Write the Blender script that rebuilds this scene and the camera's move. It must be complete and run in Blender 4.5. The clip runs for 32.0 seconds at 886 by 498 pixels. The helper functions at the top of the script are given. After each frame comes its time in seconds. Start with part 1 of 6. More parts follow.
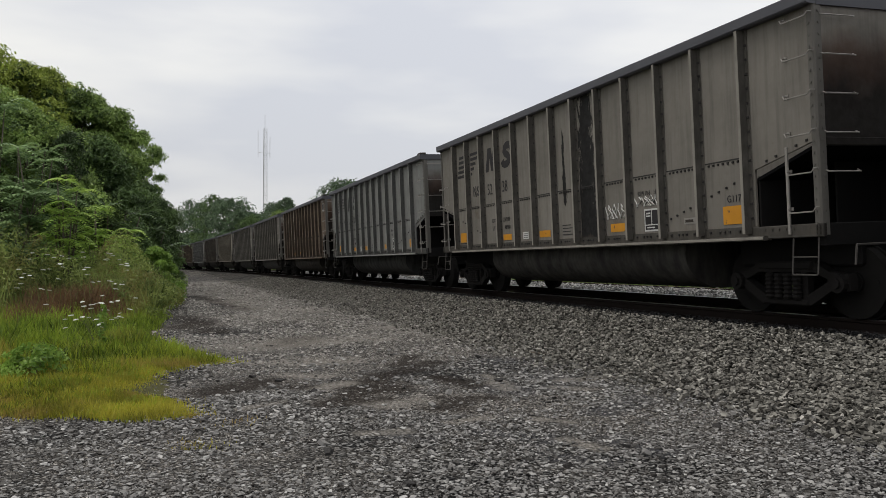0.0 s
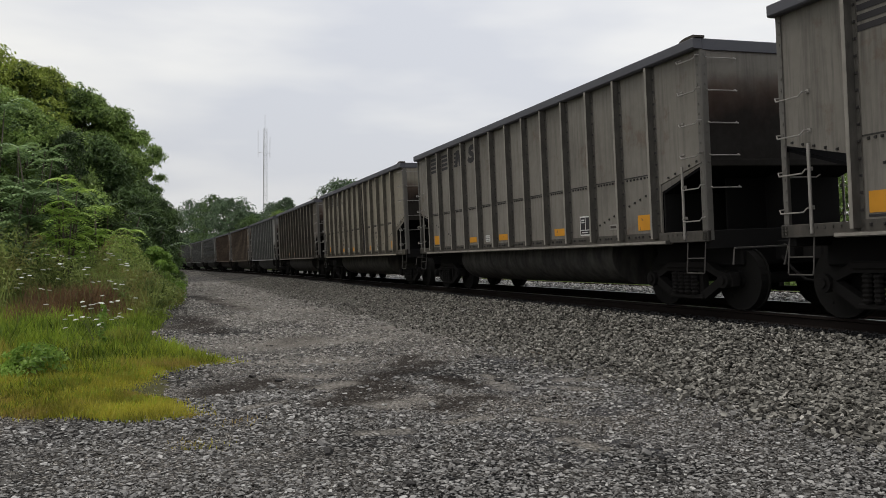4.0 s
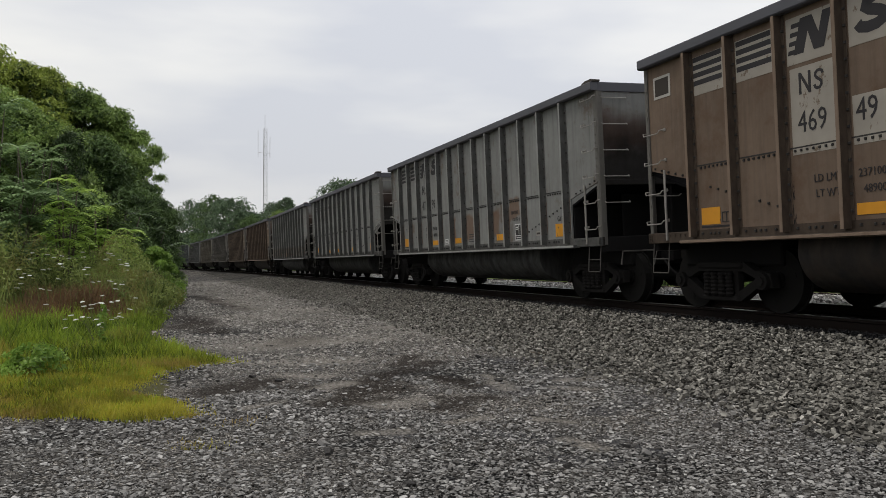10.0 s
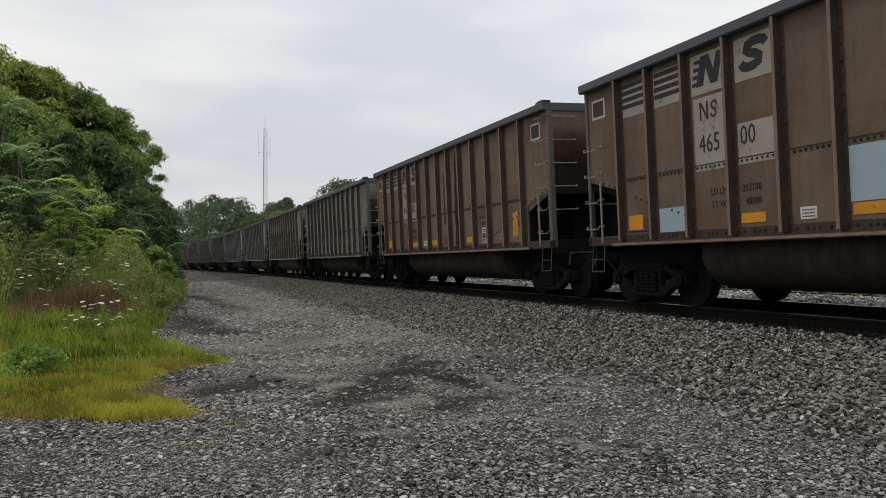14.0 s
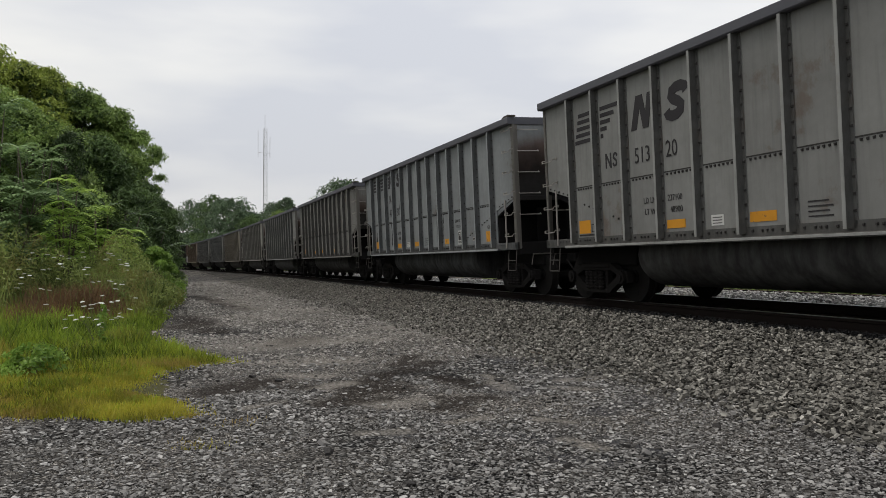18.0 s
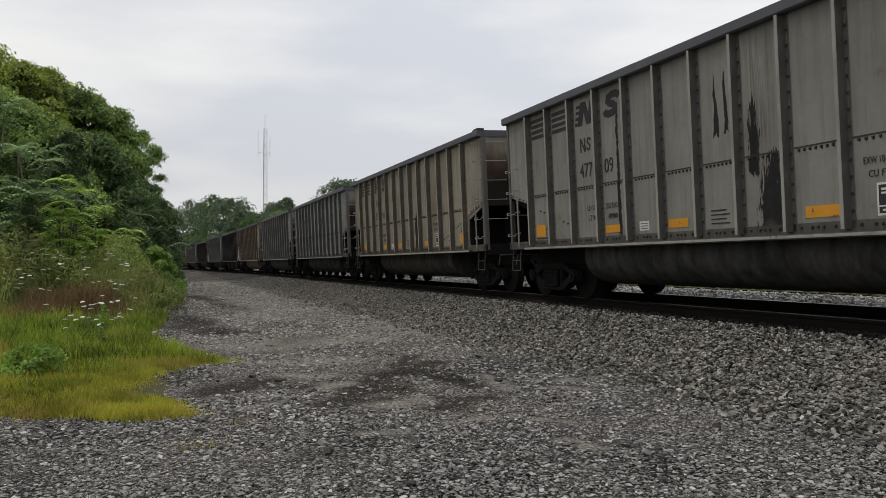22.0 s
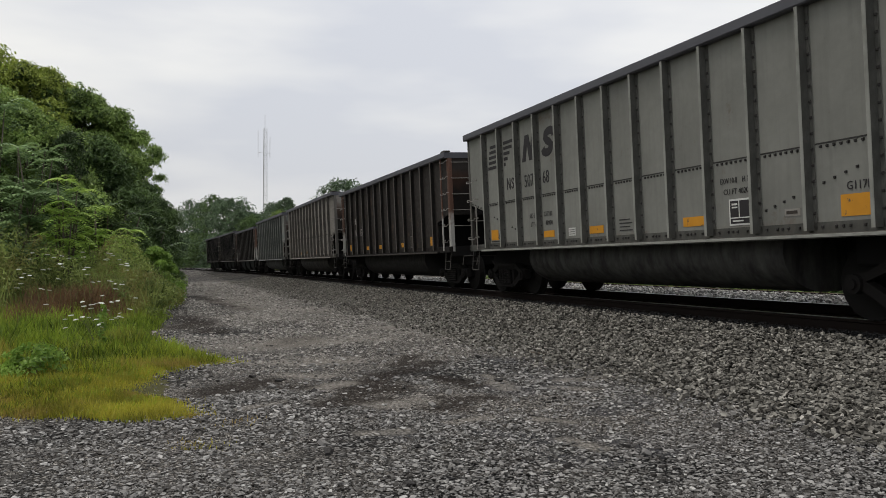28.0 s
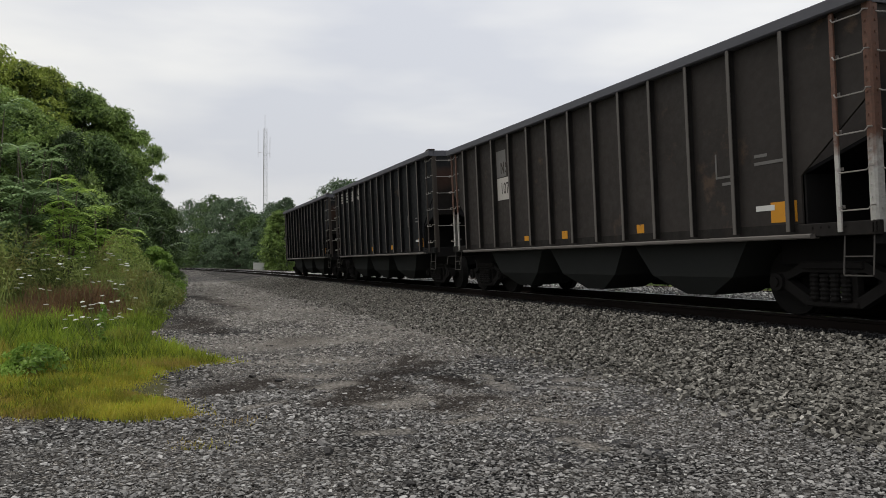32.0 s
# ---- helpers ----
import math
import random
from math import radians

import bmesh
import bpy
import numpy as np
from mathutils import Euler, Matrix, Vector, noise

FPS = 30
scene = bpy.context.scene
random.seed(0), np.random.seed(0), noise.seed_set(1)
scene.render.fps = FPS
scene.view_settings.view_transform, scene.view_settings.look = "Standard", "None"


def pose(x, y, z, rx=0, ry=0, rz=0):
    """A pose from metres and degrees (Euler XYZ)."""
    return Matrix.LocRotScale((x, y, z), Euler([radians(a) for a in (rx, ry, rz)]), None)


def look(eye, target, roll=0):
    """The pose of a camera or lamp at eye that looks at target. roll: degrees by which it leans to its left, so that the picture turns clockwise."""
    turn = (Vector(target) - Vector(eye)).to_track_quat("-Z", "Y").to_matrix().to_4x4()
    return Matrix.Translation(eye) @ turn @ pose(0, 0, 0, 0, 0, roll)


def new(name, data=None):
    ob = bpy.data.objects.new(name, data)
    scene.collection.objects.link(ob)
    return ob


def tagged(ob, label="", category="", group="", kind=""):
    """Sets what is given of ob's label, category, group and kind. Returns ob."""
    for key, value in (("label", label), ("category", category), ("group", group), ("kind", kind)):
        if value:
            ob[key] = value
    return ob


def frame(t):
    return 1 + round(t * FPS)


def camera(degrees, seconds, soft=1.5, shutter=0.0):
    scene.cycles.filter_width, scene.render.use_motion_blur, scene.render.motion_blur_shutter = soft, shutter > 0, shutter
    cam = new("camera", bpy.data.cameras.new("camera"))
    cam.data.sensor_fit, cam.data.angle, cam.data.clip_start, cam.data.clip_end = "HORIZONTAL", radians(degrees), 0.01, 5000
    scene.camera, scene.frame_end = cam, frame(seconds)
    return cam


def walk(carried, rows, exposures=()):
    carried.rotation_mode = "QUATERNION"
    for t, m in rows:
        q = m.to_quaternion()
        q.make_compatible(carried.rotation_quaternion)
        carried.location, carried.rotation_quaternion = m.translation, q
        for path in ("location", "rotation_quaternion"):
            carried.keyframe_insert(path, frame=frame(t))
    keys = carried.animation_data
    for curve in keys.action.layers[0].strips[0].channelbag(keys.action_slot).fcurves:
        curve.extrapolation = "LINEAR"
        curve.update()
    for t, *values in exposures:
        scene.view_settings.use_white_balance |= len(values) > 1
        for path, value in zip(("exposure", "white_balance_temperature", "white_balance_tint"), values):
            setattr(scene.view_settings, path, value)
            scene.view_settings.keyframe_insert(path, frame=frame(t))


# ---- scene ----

# ======== camera: it stands still on a gravel lot beside the railway ========
cam = camera(58.54, 32.0, soft=0.4, shutter=0.0)
EYE = Vector((0.0, 0.0, 0.634))
YAW, PITCH = 70.40, 1.148
STAND = Matrix.Translation(EYE) @ pose(0, 0, 0, 90 + PITCH, 0, YAW)
walk(cam, [(0.0, STAND), (32.0, STAND)])

# ======== sky, sun, exposure ========
scene.view_settings.exposure = 0.0
world = bpy.data.worlds.new("overcast_sky")
scene.world = world
world.use_nodes = True
wt = world.node_tree
wt.nodes.clear()
w_out = wt.nodes.new("ShaderNodeOutputWorld")
w_bg = wt.nodes.new("ShaderNodeBackground")
w_sky = wt.nodes.new("ShaderNodeTexSky")
w_sky.sky_type = "NISHITA"
w_sky.sun_disc = False
w_sky.sun_elevation = radians(69)
w_sky.sun_rotation = radians(-152)
w_sky.air_density, w_sky.dust_density = 1.4, 3.0
w_scale = wt.nodes.new("ShaderNodeMixRGB")
w_scale.blend_type = "MULTIPLY"
w_scale.inputs[0].default_value = 1.0
w_scale.inputs[2].default_value = (0.10, 0.10, 0.10, 1)
w_co = wt.nodes.new("ShaderNodeTexCoord")
w_map = wt.nodes.new("ShaderNodeMapping")
w_map.inputs["Scale"].default_value = (1.0, 1.0, 4.0)
w_noise = wt.nodes.new("ShaderNodeTexNoise")
w_noise.inputs["Scale"].default_value = 1.3
w_noise.inputs["Detail"].default_value = 5.0
w_ramp = wt.nodes.new("ShaderNodeValToRGB")
w_ramp.color_ramp.elements[0].position = 0.40
w_ramp.color_ramp.elements[0].color = (0.68, 0.695, 0.745, 1)
w_ramp.color_ramp.elements[1].position = 0.60
w_ramp.color_ramp.elements[1].color = (0.965, 0.95, 0.915, 1)
w_mix = wt.nodes.new("ShaderNodeMixRGB")
w_mix.inputs[0].default_value = 0.88
# brightness painted into the sky, most overhead and across the line, less over wood
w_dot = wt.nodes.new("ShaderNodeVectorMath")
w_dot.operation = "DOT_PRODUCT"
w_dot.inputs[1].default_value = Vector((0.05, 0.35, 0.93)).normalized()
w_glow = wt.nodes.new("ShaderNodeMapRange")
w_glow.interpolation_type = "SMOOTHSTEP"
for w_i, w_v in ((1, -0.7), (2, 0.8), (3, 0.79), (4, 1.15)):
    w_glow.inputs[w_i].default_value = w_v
wl = wt.links
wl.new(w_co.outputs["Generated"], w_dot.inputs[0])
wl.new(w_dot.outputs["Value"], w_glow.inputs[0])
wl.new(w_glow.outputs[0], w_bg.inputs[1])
wl.new(w_co.outputs["Generated"], w_map.inputs[0])
wl.new(w_map.outputs[0], w_noise.inputs["Vector"])
wl.new(w_noise.outputs["Fac"], w_ramp.inputs[0])
wl.new(w_sky.outputs[0], w_scale.inputs[1])
wl.new(w_scale.outputs[0], w_mix.inputs[1])
wl.new(w_ramp.outputs[0], w_mix.inputs[2])
wl.new(w_mix.outputs[0], w_bg.inputs[0])
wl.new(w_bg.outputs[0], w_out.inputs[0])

sun_data = bpy.data.lights.new("sun", "SUN")
sun_data.energy = 1.5
sun_data.angle = radians(40)
sun_data.color = (1.0, 0.94, 0.85)
sun = new("sun", sun_data)
sun.matrix_world = look((-16, -30, 90), (0, 0, 0))

# ======== materials ========
class Nodes:
    """A small writer of shader node trees."""

    def __init__(self, name, rough=0.8, metal=0.0):
        self.mat = bpy.data.materials.new(name)
        self.mat.use_nodes = True
        self.t = self.mat.node_tree
        self.bsdf = self.t.nodes["Principled BSDF"]
        self.bsdf.inputs["Roughness"].default_value = rough
        self.bsdf.inputs["Metallic"].default_value = metal
        self.co = self.t.nodes.new("ShaderNodeTexCoord")
        self.geo = self.t.nodes.new("ShaderNodeNewGeometry")

    def put(self, value, socket):
        if isinstance(value, (int, float)):
            socket.default_value = value
        elif isinstance(value, tuple):
            socket.default_value = value if len(value) == 4 or socket.type == "VECTOR" else (*value, 1)
        else:
            self.t.links.new(value, socket)

    def scaled(self, source, scale, shift=(0, 0, 0)):
        n = self.t.nodes.new("ShaderNodeMapping")
        n.inputs["Scale"].default_value = scale
        n.inputs["Location"].default_value = shift
        self.put(source, n.inputs[0])
        return n.outputs[0]

    def noise(self, vector, scale, detail=4.0, rough=0.55):
        n = self.t.nodes.new("ShaderNodeTexNoise")
        n.inputs["Scale"].default_value = scale
        n.inputs["Detail"].default_value = detail
        n.inputs["Roughness"].default_value = rough
        self.put(vector, n.inputs["Vector"])
        return n.outputs["Fac"]

    def cells(self, vector, scale, out="Color", feature="F1"):
        n = self.t.nodes.new("ShaderNodeTexVoronoi")
        n.feature = feature
        n.inputs["Scale"].default_value = scale
        self.put(vector, n.inputs["Vector"])
        return n.outputs[out]

    def ramp(self, fac, stops):
        n = self.t.nodes.new("ShaderNodeValToRGB")
        r = n.color_ramp
        while len(r.elements) < len(stops):
            r.elements.new(0.5)
        for e, (p, c) in zip(r.elements, stops):
            e.position = p
            e.color = (c, c, c, 1) if isinstance(c, (int, float)) else (*c, 1)
        self.put(fac, n.inputs[0])
        return n.outputs[0]

    def mix(self, fac, a, b, blend="MIX"):
        n = self.t.nodes.new("ShaderNodeMixRGB")
        n.blend_type = blend
        self.put(fac, n.inputs[0])
        self.put(a, n.inputs[1])
        self.put(b, n.inputs[2])
        return n.outputs[0]

    def math(self, op, a, b=0.0):
        n = self.t.nodes.new("ShaderNodeMath")
        n.operation = op
        self.put(a, n.inputs[0])
        self.put(b, n.inputs[1])
        return n.outputs[0]

    def xyz(self, vector):
        n = self.t.nodes.new("ShaderNodeSeparateXYZ")
        self.put(vector, n.inputs[0])
        return n.outputs

    def bump(self, height, strength, distance=0.02):
        n = self.t.nodes.new("ShaderNodeBump")
        n.inputs["Strength"].default_value = strength
        n.inputs["Distance"].default_value = distance
        self.put(height, n.inputs["Height"])
        self.t.links.new(n.outputs[0], self.bsdf.inputs["Normal"])

    def done(self, color, rough=None):
        self.put(color, self.bsdf.inputs["Base Color"])
        if rough is not None:
            self.put(rough, self.bsdf.inputs["Roughness"])
        return self.mat


def car_paint(name, base, rust=0.15, grime=0.4, streaks=(), rusts=(), seed=0.0, rust_color=(0.112, 0.074, 0.051), belly_dark=1.0):
    """Weathered freight car paint: fading, rust blotches, run-down grime and oil runs at given places along the car."""
    n = Nodes(name, 0.62)
    n.bsdf.inputs["Specular IOR Level"].default_value = 0.15
    v = n.scaled(n.co.outputs["Object"], (1, 1, 1), (seed * 7.3, seed * 3.1, seed * 1.7))
    big = n.noise(v, 0.7, 4)
    fine = n.noise(v, 9.0, 5)
    runs = n.noise(n.scaled(v, (5.0, 5.0, 0.35)), 2.2, 5, 0.6)
    color = n.mix(n.ramp(big, [(0.35, 0.0), (0.68, 1.0)]), base, tuple(c * 0.72 for c in base))
    color = n.mix(n.math("MULTIPLY", fine, 0.30), color, tuple(c * 0.55 for c in base))
    run_mask = n.ramp(runs, [(0.50 - 0.08 * grime, 0.0), (0.78 - 0.08 * grime, 1.0)])
    color = n.mix(n.math("MULTIPLY", run_mask, 0.75 * grime), color, (0.035, 0.032, 0.03))
    rusty = n.ramp(n.math("ADD", n.math("MULTIPLY", big, 0.5), n.math("MULTIPLY", n.noise(v, 3.3, 8, 0.7), 0.5)),
                   [(0.60 - 0.16 * rust, 0.0), (0.66 - 0.10 * rust, 1.0)])
    color = n.mix(n.math("MULTIPLY", rusty, min(1.0, 0.35 + rust)), color, rust_color)
    if rusts:
        co = n.xyz(n.co.outputs["Object"])
        wob = n.math("MULTIPLY", n.math("SUBTRACT", n.noise(v, 1.6, 5), 0.5), 0.5)
        for x0, half, z0, z1 in rusts:
            d = n.math("DIVIDE", n.math("ABSOLUTE", n.math("SUBTRACT", n.math("ADD", co[0], wob), x0)), half)
            e = n.math("DIVIDE", n.math("ABSOLUTE", n.math("SUBTRACT", n.math("ADD", co[2], wob), (z0 + z1) / 2)), (z1 - z0) / 2)
            m = n.ramp(n.math("MAXIMUM", d, e), [(0.7, 0.75), (1.0, 0.0)])
            color = n.mix(m, color, (0.15, 0.088, 0.055))
    if streaks:
        co = n.xyz(n.co.outputs["Object"])
        drips = n.noise(n.scaled(v, (11, 11, 1.9)), 1.6, 7, 0.72)
        reach = n.math("MULTIPLY", n.math("SUBTRACT", n.noise(n.scaled(v, (9, 9, 0.2)), 2.0, 4, 0.6), 0.5), 1.4)
        bent_x = n.math("MULTIPLY", n.math("SUBTRACT", n.noise(v, 1.1, 3), 0.5), 0.12)
        mask = None
        for x0, half, z0, z1, *thin in streaks:
            d = n.math("DIVIDE", n.math("ABSOLUTE", n.math("SUBTRACT", n.math("ADD", co[0], bent_x), x0)), half)
            up = n.math("MULTIPLY", n.math("SUBTRACT", co[2], z0), 0.15 / (z1 - z0))
            if thin:
                fine_run = n.ramp(n.noise(n.scaled(v, (30, 30, 0.6)), 1.3, 5, 0.6), [(0.44, 0.0), (0.62, thin[0])])
                soft_z = n.ramp(n.math("DIVIDE", n.math("ABSOLUTE", n.math("SUBTRACT", n.math("ADD", co[2], n.math("MULTIPLY", reach, 0.5)), (z0 + z1) / 2)), (z1 - z0) / 2), [(0.6, 1.0), (1.0, 0.0)])
                m = n.math("MULTIPLY", n.math("MULTIPLY", fine_run, soft_z), n.ramp(d, [(0.6, 1.0), (1.15, 0.0)]))
                mask = m if mask is None else n.math("MAXIMUM", mask, m)
                continue
            m = n.ramp(n.math("SUBTRACT", n.math("SUBTRACT", n.math("ADD", drips, 0.40), n.math("MULTIPLY", d, 0.36)), up), [(0.55, 0.0), (0.60, 1.0)])
            m = n.math("MULTIPLY", m, n.math("GREATER_THAN", n.math("ADD", co[2], n.math("MULTIPLY", reach, 0.3)), z0))
            m = n.math("MULTIPLY", m, n.math("LESS_THAN", n.math("ADD", co[2], reach), z1))
            mask = m if mask is None else n.math("MAXIMUM", mask, m)
        color = n.mix(n.math("MULTIPLY", mask, 0.95), color, (0.008, 0.008, 0.009))
    zz = n.xyz(n.co.outputs["Object"])[2]
    foot = n.ramp(n.math("SUBTRACT", n.math("ADD", zz, n.math("MULTIPLY", n.noise(n.scaled(v, (3, 3, 1)), 2.0, 6, 0.65), 0.5)), 1.0), [(0.22, 0.8), (0.50, 0.0)])
    foot = n.math("MULTIPLY", foot, n.math("GREATER_THAN", zz, 1.07))
    color = n.mix(foot, color, n.mix(fine, (0.10, 0.070, 0.048) if base[0] > 0.08 else (0.03, 0.022, 0.017), (0.16, 0.135, 0.11) if base[0] > 0.08 else (0.05, 0.042, 0.036)))
    # below the sill the colour is darker, in uneven patches
    belly = n.math("MULTIPLY", n.math("LESS_THAN", zz, 1.015), n.ramp(n.noise(n.scaled(v, (2, 2, 0.6)), 2.4, 6, 0.6), [(0.25, 0.66 * belly_dark), (0.65, 0.98 * belly_dark)]))
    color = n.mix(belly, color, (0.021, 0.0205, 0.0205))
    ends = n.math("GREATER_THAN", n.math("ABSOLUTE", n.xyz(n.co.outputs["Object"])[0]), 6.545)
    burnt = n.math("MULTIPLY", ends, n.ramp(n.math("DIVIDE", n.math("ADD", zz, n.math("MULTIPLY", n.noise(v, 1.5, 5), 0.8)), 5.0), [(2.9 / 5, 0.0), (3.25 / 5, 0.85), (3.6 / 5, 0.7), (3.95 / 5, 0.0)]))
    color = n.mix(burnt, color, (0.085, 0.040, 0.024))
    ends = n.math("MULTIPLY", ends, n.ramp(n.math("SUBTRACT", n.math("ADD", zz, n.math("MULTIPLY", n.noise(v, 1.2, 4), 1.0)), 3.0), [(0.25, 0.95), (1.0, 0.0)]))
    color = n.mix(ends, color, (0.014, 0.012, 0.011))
    # soot, rust and painted shade darken the sides of pieces proud of the plate
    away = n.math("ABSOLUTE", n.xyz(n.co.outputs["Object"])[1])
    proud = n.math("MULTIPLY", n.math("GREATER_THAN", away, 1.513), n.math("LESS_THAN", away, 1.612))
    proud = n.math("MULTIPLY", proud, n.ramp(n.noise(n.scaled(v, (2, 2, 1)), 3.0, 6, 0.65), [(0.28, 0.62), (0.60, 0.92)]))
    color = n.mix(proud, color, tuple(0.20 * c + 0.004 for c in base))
    # the outer faces of the ribs are rubbed paler, with rust showing here and there
    rubbed = n.math("MULTIPLY", n.math("GREATER_THAN", away, 1.613), n.math("LESS_THAN", away, 1.6205))
    rubbed = n.math("MULTIPLY", rubbed, n.ramp(n.noise(n.scaled(v, (2, 2, 1)), 2.2, 6, 0.65), [(0.34, 0.15), (0.58, 0.75)]))
    color = n.mix(rubbed, color, tuple(min(0.6, 1.25 * c + 0.01) for c in base))
    n.bump(n.math("ADD", fine, n.math("MULTIPLY", big, 2.0)), 0.18, 0.02)
    return n.done(color, n.ramp(fine, [(0.3, 0.65), (0.7, 0.9)]))


def plain(name, base, rough=0.7, metal=0.0, scale=6.0, vary=0.4, bump=0.1, object_random=0.0, gloss=0.2):
    """A surface of one colour with grain and stains at two scales."""
    n = Nodes(name, rough, metal)
    n.bsdf.inputs["Specular IOR Level"].default_value = gloss
    v = n.co.outputs["Object"]
    a = n.noise(v, scale, 6, 0.6)
    b = n.noise(v, scale * 0.17, 3)
    color = n.mix(n.math("MULTIPLY", a, vary), base, tuple(c * 0.45 for c in base))
    color = n.mix(n.math("MULTIPLY", b, vary), color, tuple(min(1, c * 1.5) for c in base))
    if object_random:
        info = n.t.nodes.new("ShaderNodeObjectInfo")
        color = n.mix(n.math("MULTIPLY", info.outputs["Random"], object_random), color, tuple(c * 0.4 for c in base))
    n.bump(a, bump, 0.02)
    return n.done(color)


def leafy(name, dark, light, warm=None, through_light=0.25):
    """Leaves: each its own tone, a little light passing through."""
    n = Nodes(name, 0.55)
    r = n.geo.outputs["Random Per Island"]
    color = n.mix(r, dark, light)
    patch = n.noise(n.co.outputs["Object"], 0.5, 3)
    color = n.mix(n.ramp(patch, [(0.38, 0.0), (0.62, 0.7)]), color, tuple(c * 1.25 for c in light))
    shade = n.noise(n.co.outputs["Object"], 1.7, 3)
    color = n.mix(n.ramp(shade, [(0.40, 0.45), (0.54, 0.0)]), color, dark)
    if warm:
        color = n.mix(n.ramp(n.noise(n.co.outputs["Object"], 0.9, 3), [(0.52, 0.0), (0.66, 0.8)]), color, warm)
    n.bsdf.inputs["Specular IOR Level"].default_value = 0.3
    tr = n.t.nodes.new("ShaderNodeBsdfTranslucent")
    n.put(color, tr.inputs["Color"])
    sh = n.t.nodes.new("ShaderNodeMixShader")
    sh.inputs[0].default_value = through_light
    n.t.links.new(n.bsdf.outputs[0], sh.inputs[1])
    n.t.links.new(tr.outputs[0], sh.inputs[2])
    n.t.links.new(sh.outputs[0], n.t.nodes["Material Output"].inputs[0])
    return n.done(color)


def stone_material(name, stops, dust=(0.2, 0.18, 0.16)):
    n = Nodes(name, 0.9)
    n.bsdf.inputs["Specular IOR Level"].default_value = 0.1
    color = n.ramp(n.geo.outputs["Random Per Island"], stops)
    g = n.noise(n.co.outputs["Object"], 60, 4)
    color = n.mix(n.math("MULTIPLY", g, 0.35), color, dust)
    n.bump(g, 0.3, 0.005)
    return n.done(color)


M = {}
M["steel_dark"] = plain("grimy_dark_steel", (0.015, 0.0145, 0.0145), 0.8, 0.0, 5.0, 0.5, gloss=0.04)
M["bay"] = plain("grey_green_hopper_plate", (0.022, 0.0235, 0.0228), 0.8, 0.0, 3.0, 0.6, gloss=0.08)
M["truck"] = plain("sooty_cast_steel", (0.017, 0.016, 0.0155), 0.85, 0.0, 7.0, 0.5, 0.3, gloss=0.04)
M["wheel"] = plain("worn_wheel_steel", (0.014, 0.0135, 0.013), 0.85, 0.0, 6.0, 0.4, gloss=0.04)
M["rail"] = plain("weathered_rail_steel", (0.014, 0.011, 0.010), 0.8, 0.0, 4.0, 0.5, 0.2, gloss=0.04)
M["rail_head"] = plain("polished_rail_head", (0.32, 0.32, 0.33), 0.28, 0.9, 8.0, 0.3)
M["rusty_head"] = plain("dull_rusty_rail_head", (0.10, 0.07, 0.05), 0.7, 0.2, 6.0, 0.4)
def chipped_ladder():
    n = Nodes("chipped_white_ladder", 0.7)
    v = n.co.outputs["Object"]
    up = n.ramp(n.math("SUBTRACT", n.math("ADD", n.xyz(v)[2], n.noise(v, 5, 5)), 2.2), [(0.2, 0.0), (0.5, 1.0)])
    return n.done(n.mix(up, n.mix(n.noise(v, 30, 4), (0.30, 0.28, 0.25), (0.5, 0.5, 0.48)), n.mix(n.noise(v, 20, 5), (0.05, 0.03, 0.022), (0.17, 0.075, 0.045))))
M["ladder"] = chipped_ladder()
M["lump"] = plain("dark_angular_stone", (0.035, 0.033, 0.032), 0.8, 0.0, 9.0, 0.5, 0.5)
M["tie"] = plain("creosoted_oak", (0.022, 0.017, 0.014), 0.9, 0.0, 4.0, 0.6, 0.5, 0.5, gloss=0.04)
M["inside"] = plain("coal_stained_inner_plate", (0.006, 0.006, 0.0065), 0.9, 0.0, 4.0, 0.4, gloss=0.04)
def chipped(name, base, under, worn=0.5):
    n = Nodes(name, 0.6)
    n.bsdf.inputs["Specular IOR Level"].default_value = 0.2
    v = n.co.outputs["Object"]
    chip = n.ramp(n.noise(n.scaled(v, (1.6, 1, 1)), 5.0, 7, 0.68), [(worn + 0.05, 0.0), (worn + 0.09, 1.0)])
    dull = n.mix(n.noise(v, 3.0, 4), base, tuple(c * 0.6 for c in base))
    return n.done(n.mix(chip, dull, under))
M["orange"] = chipped("chipped_orange_reflector", (0.68, 0.31, 0.03), (0.13, 0.095, 0.06), 0.54)
M["panel"] = chipped("dirty_pale_number_panel", (0.37, 0.34, 0.295), (0.15, 0.115, 0.085), 0.56)
M["smear"] = chipped("smeared_white_paint", (0.30, 0.285, 0.26), (0.12, 0.10, 0.085), 0.46)
M["step"] = plain("sooty_step_iron", (0.085, 0.080, 0.074), 0.6, 0.3, 9.0, 0.5)
M["white"] = plain("dull_white_decal", (0.55, 0.55, 0.53), 0.6, 0.0, 9.0, 0.35)
M["black"] = plain("faded_black_lettering", (0.030, 0.028, 0.030), 0.6, 0.0, 9.0, 0.3)
M["grab"] = plain("worn_grab_iron", (0.27, 0.255, 0.235), 0.55, 0.3, 9.0, 0.4)
M["post"] = plain("worn_corner_post_steel", (0.125, 0.118, 0.107), 0.6, 0.1, 5.0, 0.55)
M["worn"] = plain("worn_bare_rib_edge", (0.105, 0.096, 0.088), 0.6, 0.0, 3.0, 0.6)
M["coal"] = plain("coal", (0.012, 0.012, 0.013), 0.5, 0.0, 9.0, 0.4, 0.6)
M["pale"] = plain("faded_pale_stencil", (0.42, 0.40, 0.37), 0.7, 0.0, 9.0, 0.4)
M["dim"] = plain("sooty_brown_field", (0.045, 0.038, 0.032), 0.7, 0.0, 5.0, 0.5)

